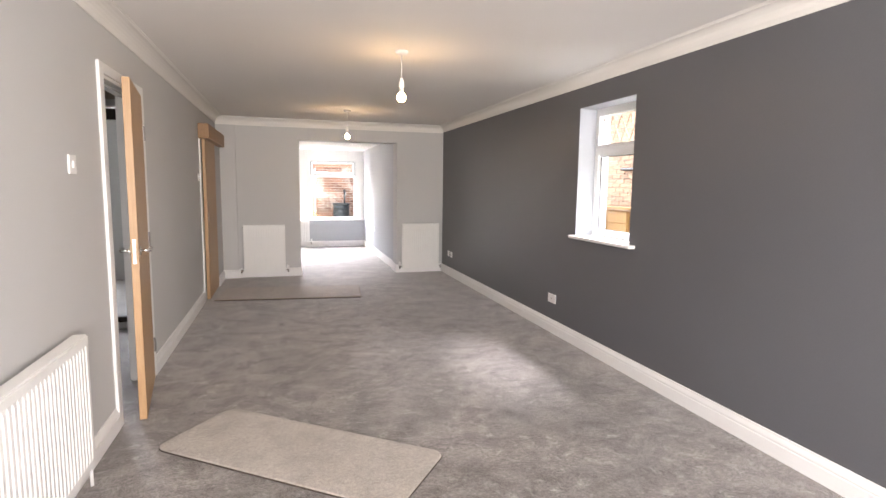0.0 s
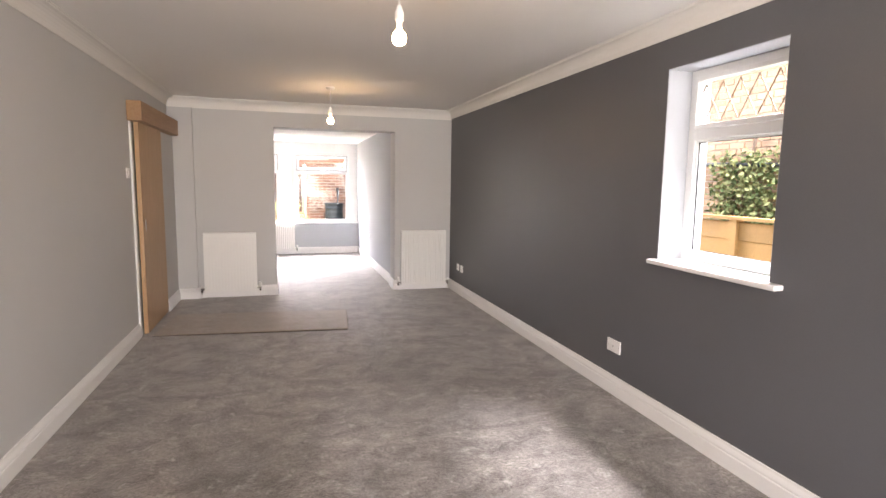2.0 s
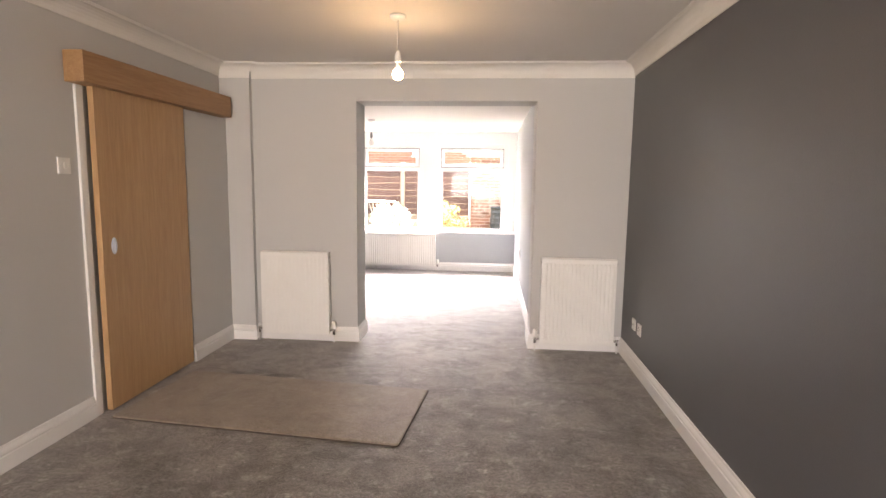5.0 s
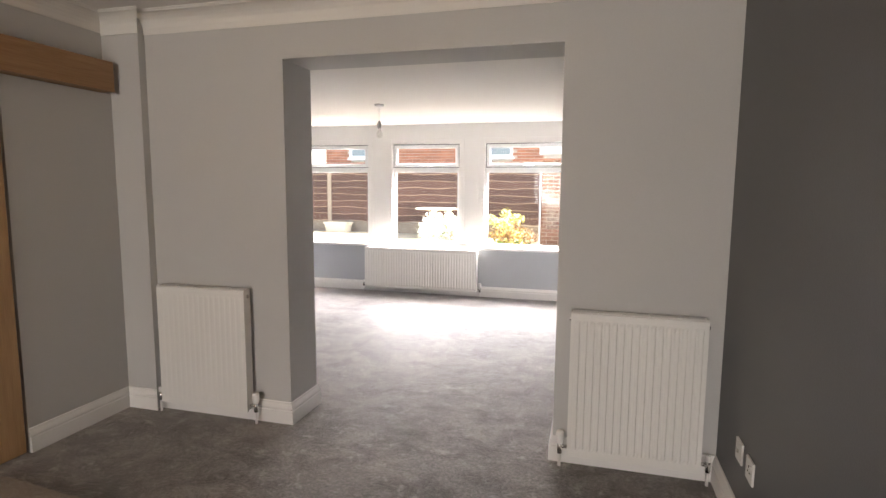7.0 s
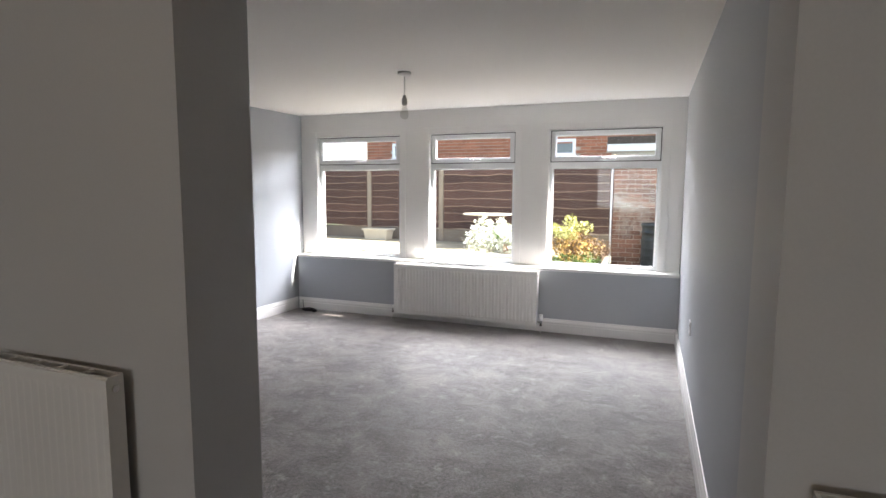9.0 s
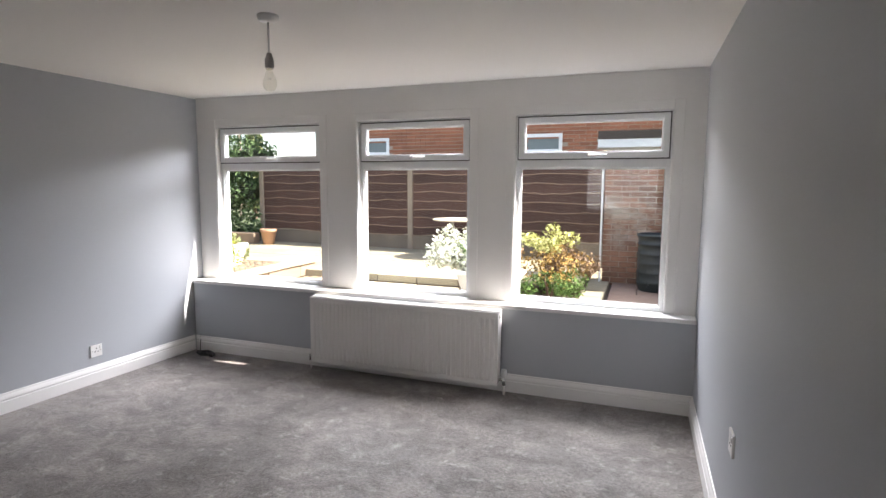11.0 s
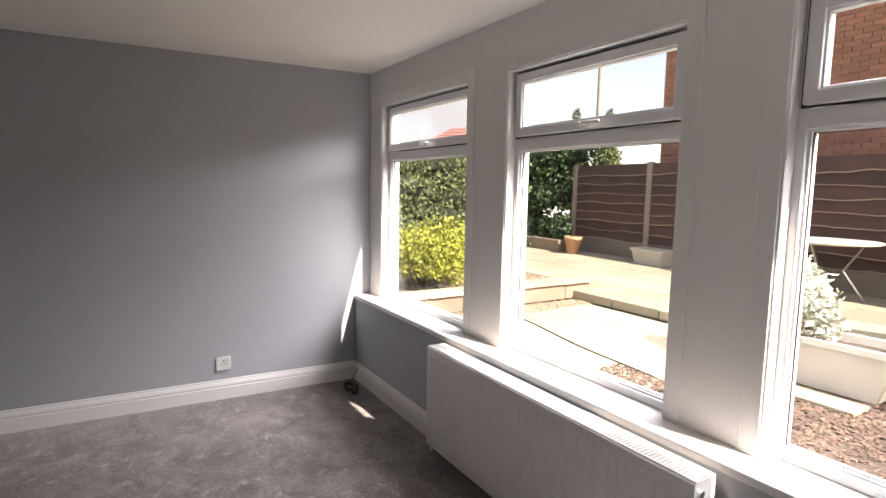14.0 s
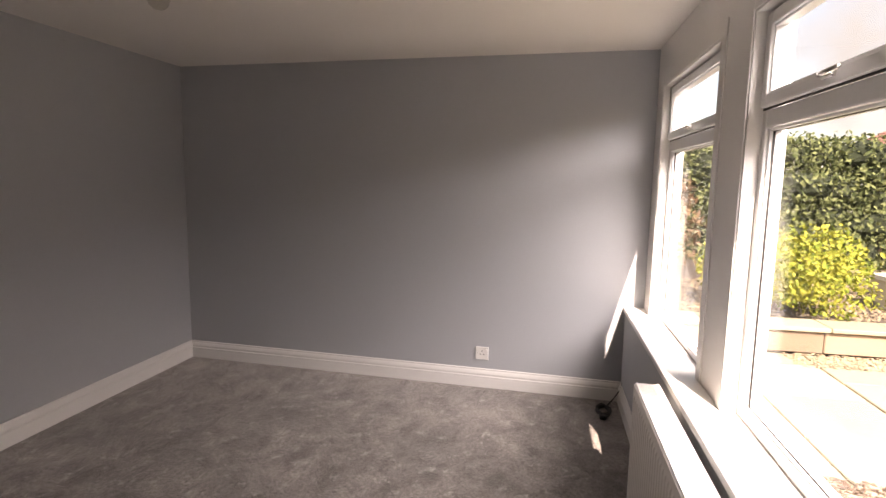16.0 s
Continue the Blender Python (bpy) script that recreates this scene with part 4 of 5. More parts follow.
# garden hose
part("hose_pipe", tube(bmesh.new(), [(-3.2 + 0.14 * i, 13.9 + 0.02 * math.sin(i * 0.5) - 0.022 * i, ZP + 0.008) for i in range(16)], 0.0055, 6), M_BUTT,
     thing("garden_hose", (0, 0, 0), "thin dark hose lying across the patio", "hose"))

# ---- fence ----
F0, F1 = Vector((0.76, 17.8, 0)), Vector((-6.76, 18.42, 0))
FD = (F1 - F0).normalized()
turn = math.degrees(math.atan2(FD.y, FD.x))
fence = thing("fence", (F0.x, F0.y, 0.0), "dark brown lapped timber fence between concrete posts", "fence")
fence.rotation_euler = (0, 0, radians(turn))
SP = (F1 - F0).length / 4
boards = []
for v in range(5):
    r = random.Random(40 + v)
    bm = bmesh.new()
    cols = 17
    rows_v = []
    w = [r.uniform(-0.016, 0.016) for _ in range(cols)]
    for i in range(cols):
        x = 0.06 + (SP - 0.12) * i / (cols - 1)
        e = w[i] * 0.6 + 0.014 * math.sin(i * 0.55 + v)
        rows_v.append([bm.verts.new(q) for q in ((x, -0.004, e), (x, 0.022, e), (x, 0.021, e + 0.012), (x, -0.006, 0.20), (x, -0.016, 0.20))])
    for p, q in zip(rows_v, rows_v[1:]):
        for k in range(5):
            # the lower lip takes the pale highlight colour
            bm.faces.new((p[k], p[(k + 1) % 5], q[(k + 1) % 5], q[k])).material_index = 1 if k == 1 else 0
    bm.faces.new(rows_v[0])
    bm.faces.new(rows_v[-1])
    me = mesh_of("board", bm, M_FENCE)
    me.materials.append(M_FENCE_EDGE)
    boards.append(me)
post = mesh_of("post", boxes((-0.055, 0.055, -0.05, 0.05, -0.1, 1.88), bevel=0.012, seg=1), M_POST)
gravel_board = mesh_of("gravel_board", boxes((0.05, SP - 0.05, -0.02, 0.02, 0.05, 0.475), bevel=0.006, seg=1), M_GBOARD)
for i in range(5):
    ob = new("post", post)
    ob.parent, ob.location = fence, (SP * i, 0, 0)
    ob["label"] = "weathered concrete post"
    if i < 4:
        ob = new("gravel_board", gravel_board)
        ob.parent, ob.location = fence, (SP * i, 0, 0)
        ob["label"] = "concrete board along the ground"
        for k in range(8):
            ob = new("board", boards[(k * 2 + i) % 5])
            ob.parent, ob.location = fence, (SP * i, 0.012, 0.48 + 0.168 * k)

# ---- brickwork ----


def brick_field(owner, origin, along, length, z0, z1, mat, keep, rnd, holes=(), depth=0.03):
    """Stretcher bond on an upright face. keep: how many bricks are objects of their own, the rest is one joined part."""
    along = Vector(along).normalized()
    out = Vector((0, 0, 1)).cross(along)
    BL, BH, J = 0.225, 0.075, 0.010
    mats = mesh_of("brick", boxes((0, BL - J, -0.006, depth, 0, BH - J), bevel=0.004, seg=1), mat)
    verts, faces, made, j, z = [], [], 0, 0, z0
    ang = math.atan2(along.y, along.x)
    while z < z1 - 0.03:
        x = -(BL / 2 if j % 2 else 0)
        while x < length:
            a, b = max(0.0, x), min(length, x + BL - J)
            if b - a > 0.03 and not any(h[0] < (a + b) / 2 < h[1] and h[2] < z + 0.03 < h[3] for h in holes):
                if b - a > BL - J - 0.001 and made < keep:
                    ob = new("brick", mats)
                    ob.parent = owner
                    p = Vector(origin) + along * a
                    ob.location = (p.x, p.y, z)
                    ob.rotation_euler = (0, 0, ang)
                    made += 1
                else:
                    k = len(verts)
                    e = rnd.uniform(0, 0.003)
                    for u in (a, b):
                        for o in (-0.006 - e, depth):
                            for h in (z, z + BH - J):
                                p = Vector(origin) + along * u + Vector((-along.y, along.x, 0)) * o
                                verts.append((p.x, p.y, h))
                    faces += [tuple(k + i for i in f) for f in ((0, 1, 3, 2), (4, 6, 7, 5), (0, 4, 5, 1), (2, 3, 7, 6), (0, 2, 6, 4), (1, 5, 7, 3))]
            x += BL
        z += BH
        j += 1
    me = bpy.data.meshes.new("brick_courses")
    me.from_pydata(verts, [], faces)
    me.materials.append(mat)
    ob = tagged(new("brick_courses", me), "", "", "", "stuff")
    ob.parent = owner


def small_window(owner, x0, x1, y, z0, z1):
    w = part("window", frame_bars(bmesh.new(), x0, x1, z0, z1, y - 0.02, y + 0.05, 0.07, 0.005), M_UPVC, owner, "white plastic window")
    part("pane", boxes((x0 + 0.05, x1 - 0.05, y + 0.01, y + 0.02, z0 + 0.05, z1 - 0.05)), M_HOUSE_GLASS, w, "grey reflecting pane")
    part("sill", boxes((x0 - 0.04, x1 + 0.04, y - 0.06, y + 0.02, z0 - 0.04, z0), bevel=0.005), M_UPVC, w)


M_HOUSE_GLASS = varied("dark_house_glass", (0.16, 0.19, 0.20), 0.08, 0.1, 2, 20, 0.0)
HX0, HX1, HY = -5.57, 9.0, 19.4
house = thing("neighbour_house", (0, 0, -0.1), "orange-red brick house with white windows behind the fence", "house")
HW = [(-4.84, -4.08, 2.12, 2.50), (-1.06, -0.28, 2.12, 2.50), (0.405, 1.55, 2.20, 2.52)]
rows = []
xs = [HX0] + [v for h in HW for v in h[:2]] + [HX1]
for a, b in zip(xs[::2], xs[1::2]):
    rows.append((a, b, HY + 0.01, HY + 0.3, 0.0, 5.2))
for h in HW:
    rows.append((h[0], h[1], HY + 0.01, HY + 0.3, 0.0, h[2] + 0.1))
    rows.append((h[0], h[1], HY + 0.01, HY + 0.3, h[3] + 0.1, 5.2))
part("wall", boxes(*rows, (HX0, HX0 + 0.3, HY + 0.3, HY + 7.7, 0, 5.2), (HX1 - 0.3, HX1, HY + 0.3, HY + 7.7, 0, 5.2), (HX0 + 0.3, HX1 - 0.3, HY + 7.4, HY + 7.7, 0, 5.2)), M_MORTAR, house, "mortar behind the bricks")
brick_field(house, (HX0, HY, 0), (1, 0, 0), 9.5, 1.9, 4.4, M_BRICK, 0, rnd, [(h[0] - HX0, h[1] - HX0, h[2] + 0.0, h[3] + 0.0) for h in HW])
for h in HW[:2]:
    small_window(house, h[0], h[1], HY, h[2] + 0.1, h[3] + 0.1)
part("lintel", boxes((HW[2][0], HW[2][1], HY - 0.03, HY + 0.1, HW[2][3] - 0.06, HW[2][3] + 0.1), bevel=0.005), M_BROWN, house, "dark fascia board")
part("window", boxes((HW[2][0], HW[2][1], HY - 0.02, HY + 0.06, HW[2][2] + 0.1, HW[2][3] - 0.06), bevel=0.005), M_UPVC, house, "white panel under the fascia")
rf = bmesh.new()
v = [rf.verts.new(p) for p in ((HX0 - 0.3, HY - 0.35, 5.15), (HX1 + 0.3, HY - 0.35, 5.15), (HX1 + 0.3, HY + 8.0, 5.15), (HX0 - 0.3, HY + 8.0, 5.15), (HX0 - 0.3, HY + 3.8, 7.6), (HX1 + 0.3, HY + 3.8, 7.6))]
for f in ((0, 1, 5, 4), (3, 4, 5, 2), (0, 4, 3), (1, 2, 5), (0, 3, 2, 1)):
    rf.faces.new([v[i] for i in f])
part("roof", rf, M_TILE, house, "red tiled roof")

# old brick wall by the water butt
OX, OY = 0.77, 16.2
old = thing("brick_wall", (0, 0, 0.0), "weathered brown brick wall with pale patches", "wall")
part("core", boxes((OX, 3.4, OY + 0.01, OY + 0.25, -0.1, 1.89)), M_MORTAR, old, "mortar behind the bricks")
brick_field(old, (OX, OY, 0), (1, 0, 0), 2.5, 0.03, 1.88, M_BRICK_OLD, 260, rnd)
# unseen wall added to keep the sun off the earth and flagstones
part("side_wall", boxes((2.36, 2.6, 12.4, OY - 0.01, -0.12, 1.62), bevel=0.004, seg=1), M_BRICK_OLD, old, "plain unseen return added to shade the bare earth")
part("alarm_box", boxes((1.62, 1.86, OY - 0.08, OY - 0.008, 1.62, 1.72), bevel=0.01), M_UPVC, old, "small white box")
dp = thing("downpipe", (OX - 0.03, OY - 0.02, 0.1), "thin pale pipe at the brick wall's end", "pipe")
part("pipe", tube(bmesh.new(), [(0, 0, 0.0), (0, 0, 1.75)], 0.014, 8), M_UPVC, dp)

# water butt
butt = thing("water_butt", (1.47, 15.78, ZP), "dark green ribbed plastic water butt on the flagstones", "water butt")
butt.scale = (0.90, 0.90, 0.87)
prof = [(0.0, 0.0), (0.225, 0.0), (0.235, 0.02)]
for i in range(5):
    z = 0.14 + 0.14 * i
    prof += [(0.25 + 0.012 * (i < 4), z - 0.025), (0.266, z - 0.012), (0.266, z + 0.012), (0.252 + 0.008 * (i < 4), z + 0.025)]
prof += [(0.262, 0.80), (0.275, 0.81), (0.275, 0.845), (0.255, 0.85), (0.248, 0.70), (0.0, 0.70)]
part("barrel", lathe(bmesh.new(), prof, 32, cap=False), M_BUTT, butt, "", True)
part("tap", tube(bmesh.new(), [(-0.10, -0.24, 0.12), (-0.12, -0.31, 0.12), (-0.12, -0.315, 0.09)], 0.012, 8), M_BLACK, butt)
part("filler_pipe", tube(bmesh.new(), [(0.10, 0.0, 0.72), (0.14, 0.20, 1.20), (0.15, 0.46, 1.28)], 0.036, 12), M_BUTT, butt, "dark downpipe", True)

tub = thing("tub", (1.62, 14.05, -0.04), "shallow black plastic tub lying on the bare earth", "tub")
part("body", lathe(bmesh.new(), [(0, 0), (0.19, 0), (0.21, 0.02), (0.23, 0.09), (0.245, 0.10), (0.24, 0.11), (0.215, 0.10), (0.195, 0.03), (0, 0.025)], 28, cap=False), M_BUTT, tub, "", True)

# ---- pots and table ----


def square_pot(name, loc, top, base, h, mat, label, turn=0, long=1.0):
    p = thing(name, loc, label, "planter")
    p.rotation_euler = (0, 0, radians(turn))
    bm = bmesh.new()
    rings = []
    for s, z in ((base, 0), (top, h - 0.045), (top + 0.012, h - 0.04), (top + 0.012, h), (top - 0.03, h), (top - 0.035, h - 0.06)):
        rings.append([bm.verts.new((s * x * long, s * y, z)) for x, y in ((-1, -1), (1, -1), (1, 1), (-1, 1))])
    for u, v in zip(rings, rings[1:]):
        for j in range(4):
            bm.faces.new((u[j], u[(j + 1) % 4], v[(j + 1) % 4], v[j]))
    bm.faces.new(rings[0])
    bmesh.ops.bevel(bm, geom=[e for e in bm.edges if abs(e.verts[0].co.z - e.verts[1].co.z) > 0.1], offset=0.015, segments=2, affect="EDGES")
    part("body", bm, mat, p)
    s = top - 0.034
    part("soil", boxes((-s * long, s * long, -s, s, h - 0.09, h - 0.055)), M_SOIL, p)
    return p


square_pot("planter", (-4.42, 14.62, 0.27), 0.21, 0.15, 0.31, M_STONE_POT, "square tapered cream stone planter on the gravel", 12)
square_pot("trough", (-4.5, 17.95, ZQ), 0.16, 0.14, 0.25, M_STONE_POT, "long cream stone trough against the fence", turn, 2.0)
square_pot("planter", (-0.42, 14.58, 0.085), 0.20, 0.15, 0.34, M_POT_WHITE, "long cream glazed planter in the bark bed", 2, 1.9)
solid("stepping_stone", boxes((-0.62, -0.12, 14.10, 14.32, 0.06, 0.105), bevel=0.008), M_SLAB, "buff stone lying in the bark before the planter", "stone", "")
pot = thing("flower_pot", (-6.15, 17.8, ZQ), "terracotta flower pot with a rolled rim", "flower pot")
pot.scale = (0.72, 0.72, 0.85)
part("body", lathe(bmesh.new(), [(0, 0), (0.15, 0), (0.215, 0.30), (0.235, 0.30), (0.24, 0.38), (0.215, 0.38), (0.20, 0.32), (0, 0.31)], 28, cap=False), M_TERRA, pot, "", True)
pot2 = thing("flower_pot", (-0.75, 17.4, ZQ), "terracotta bowl by the fence", "flower pot")
pot2.scale = (0.7, 0.7, 0.7)
part("body", lathe(bmesh.new(), [(0, 0), (0.14, 0), (0.20, 0.22), (0.215, 0.22), (0.215, 0.27), (0.19, 0.27), (0.18, 0.22), (0, 0.21)], 28, cap=False), M_TERRA, pot2, "", True)
table = thing("garden_table", (-1.70, 17.3, ZQ), "small round metal garden table with thin legs", "table")
table.scale = (1.25, 1.25, 0.92)
part("tabletop", lathe(bmesh.new(), [(0, 0.70), (0.38, 0.70), (0.395, 0.71), (0.395, 0.725), (0.38, 0.732), (0, 0.732)], 32, cap=False), M_STONE_POT, table)
for k in range(3):
    a = 2 * math.pi * k / 3 + 0.4
    part("leg", tube(bmesh.new(), [(0.30 * math.cos(a), 0.30 * math.sin(a), 0.0), (0.12 * math.cos(a), 0.12 * math.sin(a), 0.36), (0.26 * math.cos(a), 0.26 * math.sin(a), 0.70)], 0.011, 8), M_GREY_METAL, table)
# ornament: plain turned shape
orn = thing("garden_ornament", (-0.60, 14.48, 0.36), "small painted garden ornament among the blossom", "ornament")
part("body", lathe(bmesh.new(), [(0, 0), (0.05, 0), (0.055, 0.05), (0.035, 0.11), (0.045, 0.15), (0.03, 0.2), (0, 0.21)], 16, cap=False), M_TERRA, orn, "", True)

# ---- plants ----


def leaves(name, parent, blobs, n, size, mat, seed, label="", shell=0.55, stretch=1.0):
    """Many small folded leaves in uneven clumps; blobs: centre and three radii."""
    r = np.random.RandomState(seed)
    vol = np.array([b[3] * b[4] * b[5] for b in blobs]) ** 0.67
    pick = r.choice(len(blobs), n, p=vol / vol.sum())
    B = np.array(blobs)[pick]
    d = r.normal(size=(n, 3))
    d /= np.linalg.norm(d, axis=1)[:, None]
    rad = shell + (1 - shell) * r.rand(n) ** 0.5
    lump = 1 + 0.16 * np.sin(d[:, 0] * 5.3 + pick) * np.sin(d[:, 1] * 4.7 + 2 * pick) + 0.12 * np.sin(d[:, 2] * 9 + d[:, 0] * 7)
    c = B[:, :3] + d * B[:, 3:] * (rad * lump)[:, None]
    u = r.normal(size=(n, 3)) + d * 0.3
    u /= np.linalg.norm(u, axis=1)[:, None]
    nrm = d + 0.8 * r.normal(size=(n, 3))
    v = np.cross(nrm, u)
    v /= np.linalg.norm(v, axis=1)[:, None] + 1e-9
    w = np.cross(u, v)
    s = (size * r.uniform(0.6, 1.25, n))[:, None]
    P = np.empty((n, 4, 3))
    P[:, 0], P[:, 2] = c - u * s * stretch, c + u * s * stretch
    P[:, 1] = c + v * s * 0.55 + w * s * 0.18
    P[:, 3] = c - v * s * 0.55 + w * s * 0.18
    idx = np.arange(n * 4).reshape(n, 4)
    F = np.concatenate([idx[:, [0, 1, 2]], idx[:, [0, 2, 3]]])
    me = bpy.data.meshes.new(name)
    me.from_pydata(P.reshape(-1, 3).tolist(), [], F.tolist())
    me.materials.append(mat)
    ob = new(name, me)
    ob.parent = parent
    if label:
        ob["label"] = label
    return ob


def stems(parent, h, spread, n, seed, mat=None):
    r = random.Random(seed)
    for i in range(n):
        a, k = r.uniform(0, 6.28), r.uniform(0.3, 1.0) * spread
        e = Vector((math.cos(a) * k, math.sin(a) * k, h * r.uniform(0.7, 1.0)))
        part("stem", tube(bmesh.new(), [(0.02 * math.cos(a), 0.02 * math.sin(a), 0), (e.x * 0.4, e.y * 0.4, h * 0.4), tuple(e)], 0.012, 6, 0.004), mat or M_TRUNK, parent)


def clump(rx, ry, h, k, seed, base=0.0):
    """Uneven clump of blobs that fills a rough dome."""
    r = random.Random(seed)
    out = []
    for i in range(k):
        a, d = r.uniform(0, 6.28), r.uniform(0, 0.75) ** 0.6
        s = r.uniform(0.25, 0.45)
        out.append((rx * d * math.cos(a), ry * d * math.sin(a), base + h * (0.25 + 0.6 * r.random() * (1 - 0.55 * d)), rx * s, ry * s, h * s * 0.7))
    return out


def bush(name, loc, rx, ry, h, n, size, mat, label, seed, k=14):
    b = thing(name, loc, label, "bush")
    stems(b, h * 0.75, min(rx, ry) * 0.6, 7, seed)
    leaves("crown", b, clump(rx, ry, h, k, seed), n, size, mat, seed)
    return b


bush("shrub", (-4.2, 13.45, 0.26), 0.66, 0.76, 0.92, 7000, 0.026, L_YELLOW, "rounded yellow-green evergreen shrub in the raised bed", 11, 22)
bush("shrub", (-4.95, 15.0, 0.26), 0.45, 0.45, 0.5, 1300, 0.03, L_IVY, "straggly green shrub behind the planter", 12, 10)
osh = bush("shrub", (0.22, 15.12, 0.07), 0.52, 0.5, 0.80, 1500, 0.024, L_ORANGE, "straggly orange and yellow leaved shrub in the bark bed", 13, 14)
leaves("young_leaves", osh, clump(0.40, 0.34, 0.42, 9, 53, 0.50), 800, 0.026, L_PALE, 53, "pale yellow-green young leaves", 0.3)
leaves("twigs", osh, [(x + 0.22, y, z, a, b, c) for x, y, z, a, b, c in clump(0.36, 0.36, 0.6, 9, 54, 0.12)], 900, 0.024, L_BROWN, 54, "brown twigs and dry leaves", 0.2, 1.6)
bush("shrub", (0.26, 14.75, 0.07), 0.48, 0.34, 0.44, 2300, 0.02, L_GREEN, "low bright green shrub in the bark bed", 14, 12)
fl = thing("flowering_plant", (-0.78, 14.64, 0.33), "white blossoming plant in the cream planter", "flowers")
stems(fl, 0.35, 0.2, 6, 15)
leaves("blossom", fl, clump(0.44, 0.30, 0.64, 18, 15), 2800, 0.030, L_FLOWER, 15, "white petals")
leaves("foliage", fl, clump(0.25, 0.2, 0.4, 8, 16), 600, 0.026, L_GREEN, 16, "green leaves")


def hedge(name, a, b, depth, h, n, size, mat, label, seed, base=0.0):
    """An uneven clipped hedge from a to b."""
    a, b = Vector(a), Vector(b)
    L, r = (b - a).length, random.Random(seed)
    d = (b - a) / L
    t = thing(name, (a.x, a.y, base), label, "hedge")
    blobs = []
    for i in range(int(L / 0.35)):
        for z in range(int(h / 0.42) + 1):
            p = d * (i * 0.35 + r.uniform(-0.12, 0.12))
            blobs.append((p.x + r.uniform(-0.15, 0.15), p.y + r.uniform(-0.15, 0.15), min(h - 0.2, 0.15 + z * 0.42 + r.uniform(-0.22, 0.22)), 0.34 + r.uniform(0, 0.12), depth * 0.5, 0.32))
    leaves("crown", t, blobs, n, size, mat, seed, "", 0.8)
    # solid filler blobs behind the leaves, with the inner shade in their colour
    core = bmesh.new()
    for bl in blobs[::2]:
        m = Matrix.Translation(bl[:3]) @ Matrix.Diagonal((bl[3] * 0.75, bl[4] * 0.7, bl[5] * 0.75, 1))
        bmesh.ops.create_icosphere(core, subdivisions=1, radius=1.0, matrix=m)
    tagged(part("shade_core", core, M_HEDGE_CORE, t, "near-black filler blobs coloured as the shade inside the hedge"), kind="stuff")
    for i in range(int(L / 1.2)):
        p = d * (0.5 + i * 1.2)
        part("trunk", tube(bmesh.new(), [(p.x, p.y, 0), (p.x + 0.05, p.y, h * 0.5), (p.x, p.y + 0.05, h * 0.8)], 0.045, 8, 0.015), M_TRUNK, t)
    return t


hedge("hedge", (-9.6, 18.2, 0), (-6.7, 18.5, 0), 1.3, 2.35, 20000, 0.048, L_HEDGE, "tall dark evergreen hedge at the fence's end", 21, 0.1)
hedge("hedge", (-7.6, 11.2, 0), (-8.6, 18.0, 0), 1.4, 1.95, 42000, 0.044, L_HEDGE2, "tall mid-green hedge along the garden's side", 22, 0.1)
solid("raised_bed", boxes((-9.5, -6.5, 17.75, 17.95, 0.0, 0.42), bevel=0.02), M_BEDSTONE, "low stone edge under the hedge", "wall", "")
tw = thing("shrub", (-6.5, 12.9, 0.25), "bare brown twiggy shrub before the hedge", "bush")
stems(tw, 1.3, 0.5, 10, 31)
leaves("twigs", tw, clump(0.55, 0.5, 1.5, 14, 31), 1600, 0.035, L_BROWN, 31, "", 0.3, 1.8)
con = thing("conifer", (-17.2, 28.7, -0.1), "narrow green conifer behind the hedge", "tree", "conifers")
part("trunk", tube(bmesh.new(), [(0, 0, 0), (0, 0, 4.7)], 0.12, 8, 0.03), M_TRUNK, con)
leaves("crown", con, [(0, 0, 1.0 + 0.42 * i, 0.95 * (1 - i / 11.5), 0.95 * (1 - i / 11.5), 0.47) for i in range(10)], 5000, 0.09, L_HEDGE2, 33)
copy_thing(con, pose(-15.9, 29.4, -0.2))

# far houses with red roofs


def far_house(loc, w, d, h, rh, label):
    t = thing("far_house", loc, label, "house", "far houses")
    part("wall", boxes((-w / 2, w / 2, -d / 2, d / 2, 0, h)), M_WHITE, t, "pale rendered wall")
    bm = bmesh.new()
    e = 0.35
    v = [bm.verts.new(p) for p in ((-w / 2 - e, -d / 2 - e, h), (w / 2 + e, -d / 2 - e, h), (w / 2 + e, d / 2 + e, h), (-w / 2 - e, d / 2 + e, h), (-w / 4, 0, h + rh), (w / 4, 0, h + rh))]
    for f in ((0, 1, 5, 4), (2, 3, 4, 5), (3, 0, 4), (1, 2, 5), (0, 3, 2, 1)):
        bm.faces.new([v[i] for i in f])
    roof = part("roof", bm, M_TILE, t, "red tiled hipped roof")
    # tile courses on the two nearer slopes
    for k in range(1, 14):
        f = k / 14
        part("tile_course", tube(bmesh.new(), [((-w / 2 - e) * (1 - f) - w / 4 * f, (-d / 2 - e) * (1 - f), h + rh * f + 0.01), ((w / 2 + e) * (1 - f) + w / 4 * f, (-d / 2 - e) * (1 - f), h + rh * f + 0.01)], 0.03, 4), M_TILE, roof)
    part("chimney", boxes((w / 4 - 0.35, w / 4 + 0.35, -0.3, 0.3, h + rh - 0.9, h + rh + 0.7)), M_BRICK, t, "brick chimney")
    for x in (-w / 4, w / 4):
        part("window", boxes((x - 0.6, x + 0.6, -d / 2 - 0.03, -d / 2 + 0.02, h - 1.5, h - 0.4)), M_HOUSE_GLASS, t, "dark window")
    return t


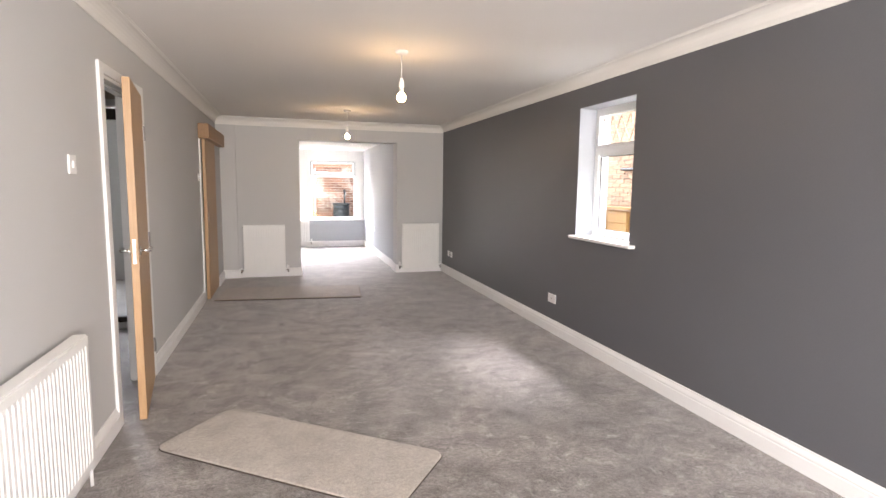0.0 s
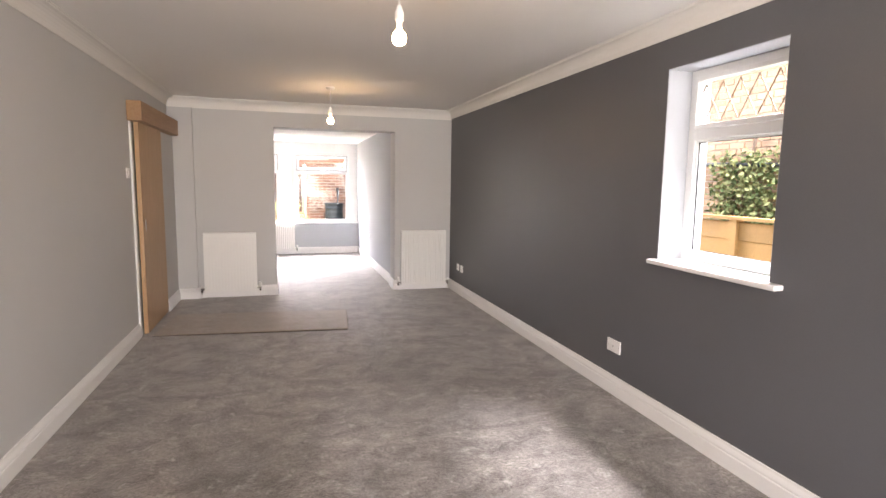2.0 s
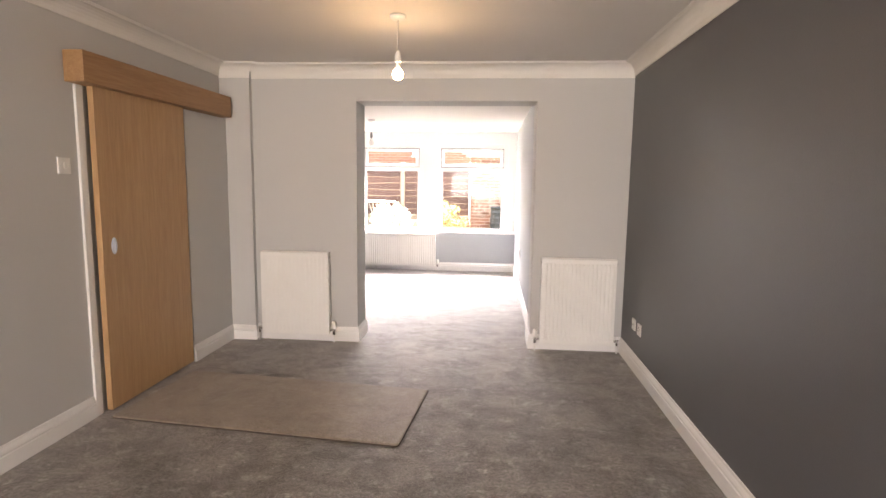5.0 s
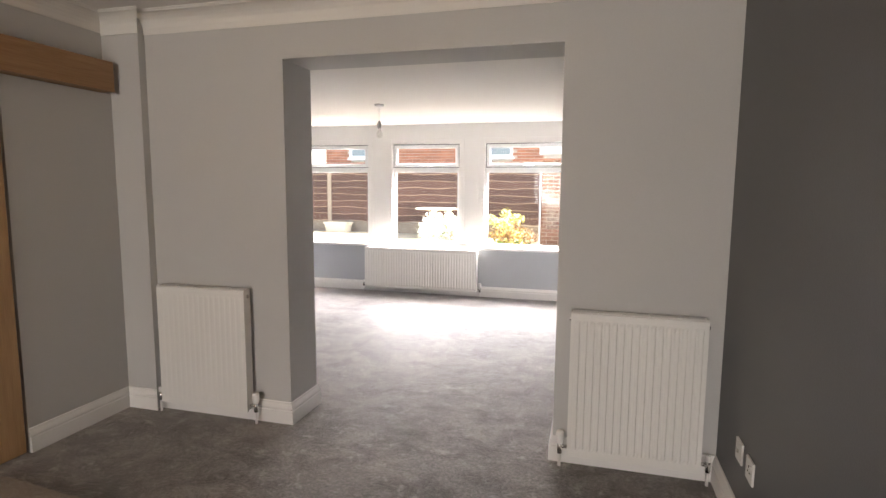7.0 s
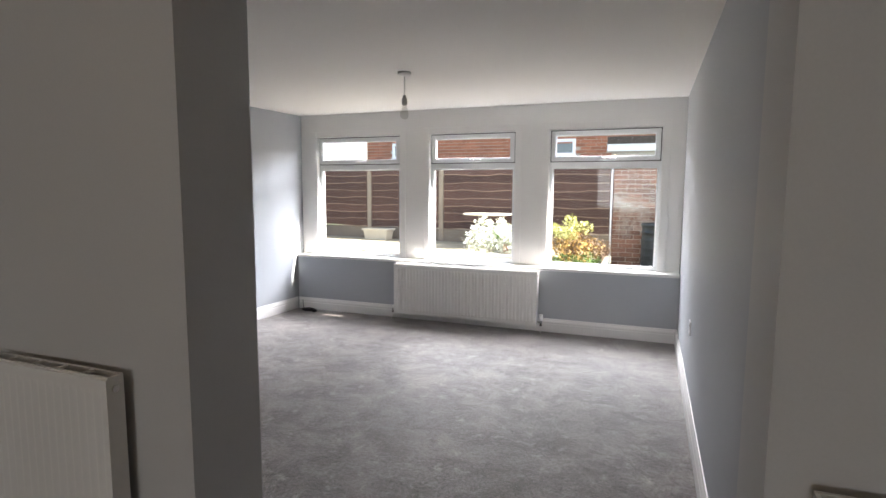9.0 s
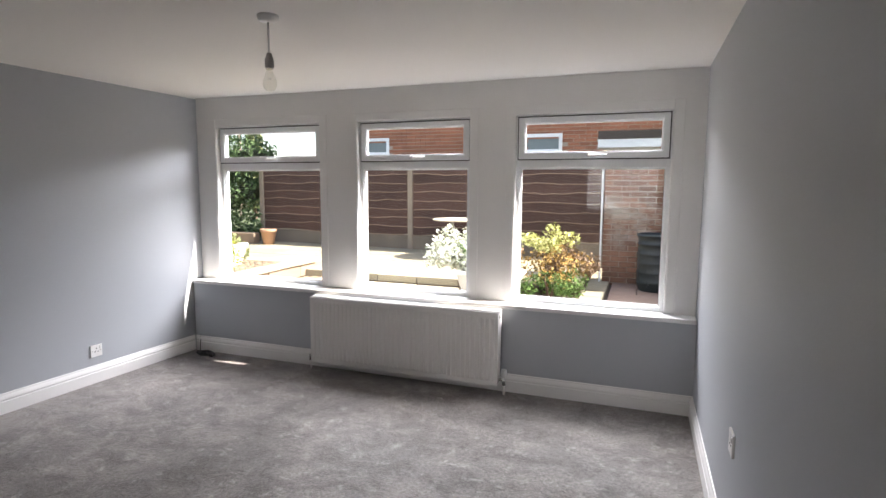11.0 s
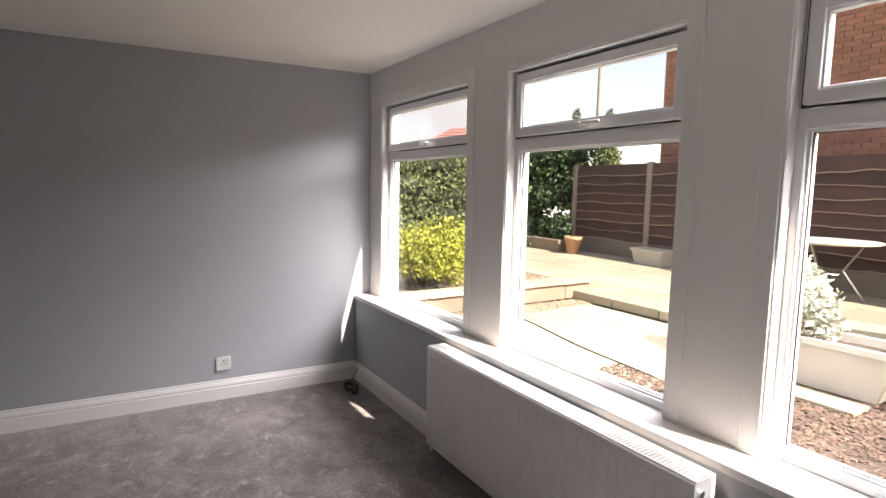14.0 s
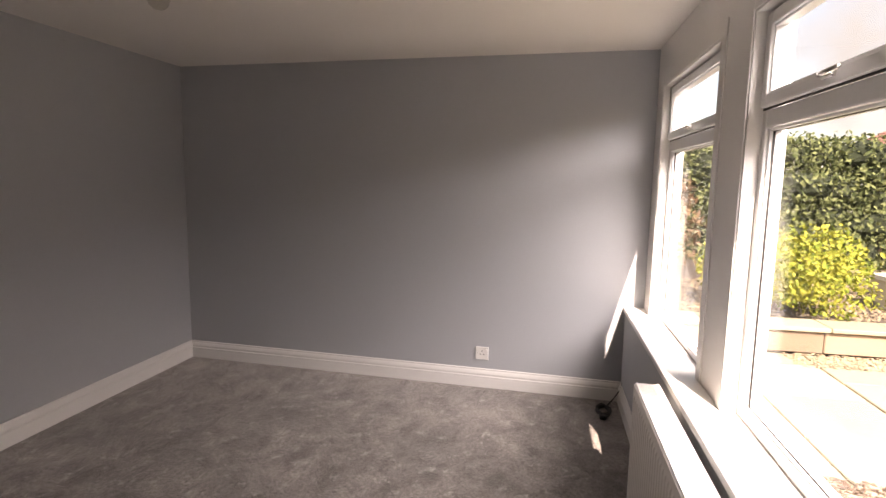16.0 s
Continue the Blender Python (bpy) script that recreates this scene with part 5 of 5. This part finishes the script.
far_house((-26, 30, -0.1), 9, 8, 2.6, 2.6, "pale house with a red hipped roof behind the hedge").rotation_euler = (0, 0, radians(35))
far_house((-32, 14, -0.1), 10, 8, 2.6, 2.8, "pale bungalow with a red hipped roof behind the hedge").rotation_euler = (0, 0, radians(70))
pole = thing("telegraph_pole", (-17.9, 30.8, -0.1), "slim grey telegraph pole against the sky", "pole")
part("shaft", tube(bmesh.new(), [(0, 0, 0), (0, 0, 8.5)], 0.11, 10, 0.08), M_POST, pole)
part("step_iron", tube(bmesh.new(), [(-0.3, 0, 7.9), (0.3, 0, 7.9)], 0.02, 6), M_GREY_METAL, pole)

# ---- outside the small window ----
nb = thing("next_door_house", (5.3, 0, -0.1), "brick house wall next door with a downpipe", "house")
part("wall", boxes((0.01, 0.3, -2.0, 14.0, 0, 4.95)), M_MORTAR, nb, "mortar behind the bricks")
brick_field(nb, (0, 14.0, 0), (0, -1, 0), 10.5, 0.75, 4.9, M_BRICK_BUFF, 0, rnd, depth=0.03)
part("downpipe", tube(bmesh.new(), [(-0.06, 5.45, 0), (-0.06, 5.45, 4.4)], 0.036, 10), M_BLACK, nb, "black plastic downpipe")
part("pipe", tube(bmesh.new(), [(-0.05, 7.4, 1.80), (-0.05, 5.45, 1.74)], 0.025, 8), M_BLACK, nb, "black waste pipe")
part("roof", boxes((-0.35, 5.0, -2.3, 14.3, 4.95, 5.1)), M_TILE, nb, "red tiled eaves")
ivy = thing("ivy", (5.22, 6.0, -0.1), "ivy growing up the brick wall", "climber")
part("stem", tube(bmesh.new(), [(0.02, 0, 0), (0.02, 0.1, 1.0), (0.02, -0.1, 2.2)], 0.02, 6), M_TRUNK, ivy)
leaves("foliage", ivy, [(0.0, -0.35 + 0.18 * i, 0.75 + 0.2 * j, 0.08, 0.2, 0.2) for i in range(5) for j in range(6)], 2600, 0.035, L_IVY, 41)
sf = thing("timber_fence", (4.3, 0.0, -0.1), "new orange timber fence beside the house", "fence")
for k in range(7):
    part("post", boxes((-0.04, 0.04, 1.5 + 1.83 * k - 0.045, 1.5 + 1.83 * k + 0.045, 0, 1.22)), M_TIMBER, sf)
bd = mesh_of("board", boxes((-0.012, 0.012, 0.0, 1.74, 0.0, 0.17), bevel=0.004, seg=1), M_TIMBER)
rail = mesh_of("rail", boxes((-0.05, -0.012, 0.0, 0.04, 0.0, 1.12)), M_TIMBER)
for k in range(6):
    for j in range(7):
        ob = new("board", bd)
        ob.parent, ob.location = sf, (0.01 * (j % 2), 1.545 + 1.83 * k, 0.05 + 0.16 * j)
    for j in (0.55, 1.15):
        ob = new("rail", rail)
        ob.parent, ob.location = sf, (0, 1.545 + 1.83 * k + j, 0.05)
part("capping", boxes((-0.05, 0.05, 1.4, 12.7, 1.2, 1.23)), M_TIMBER, sf)
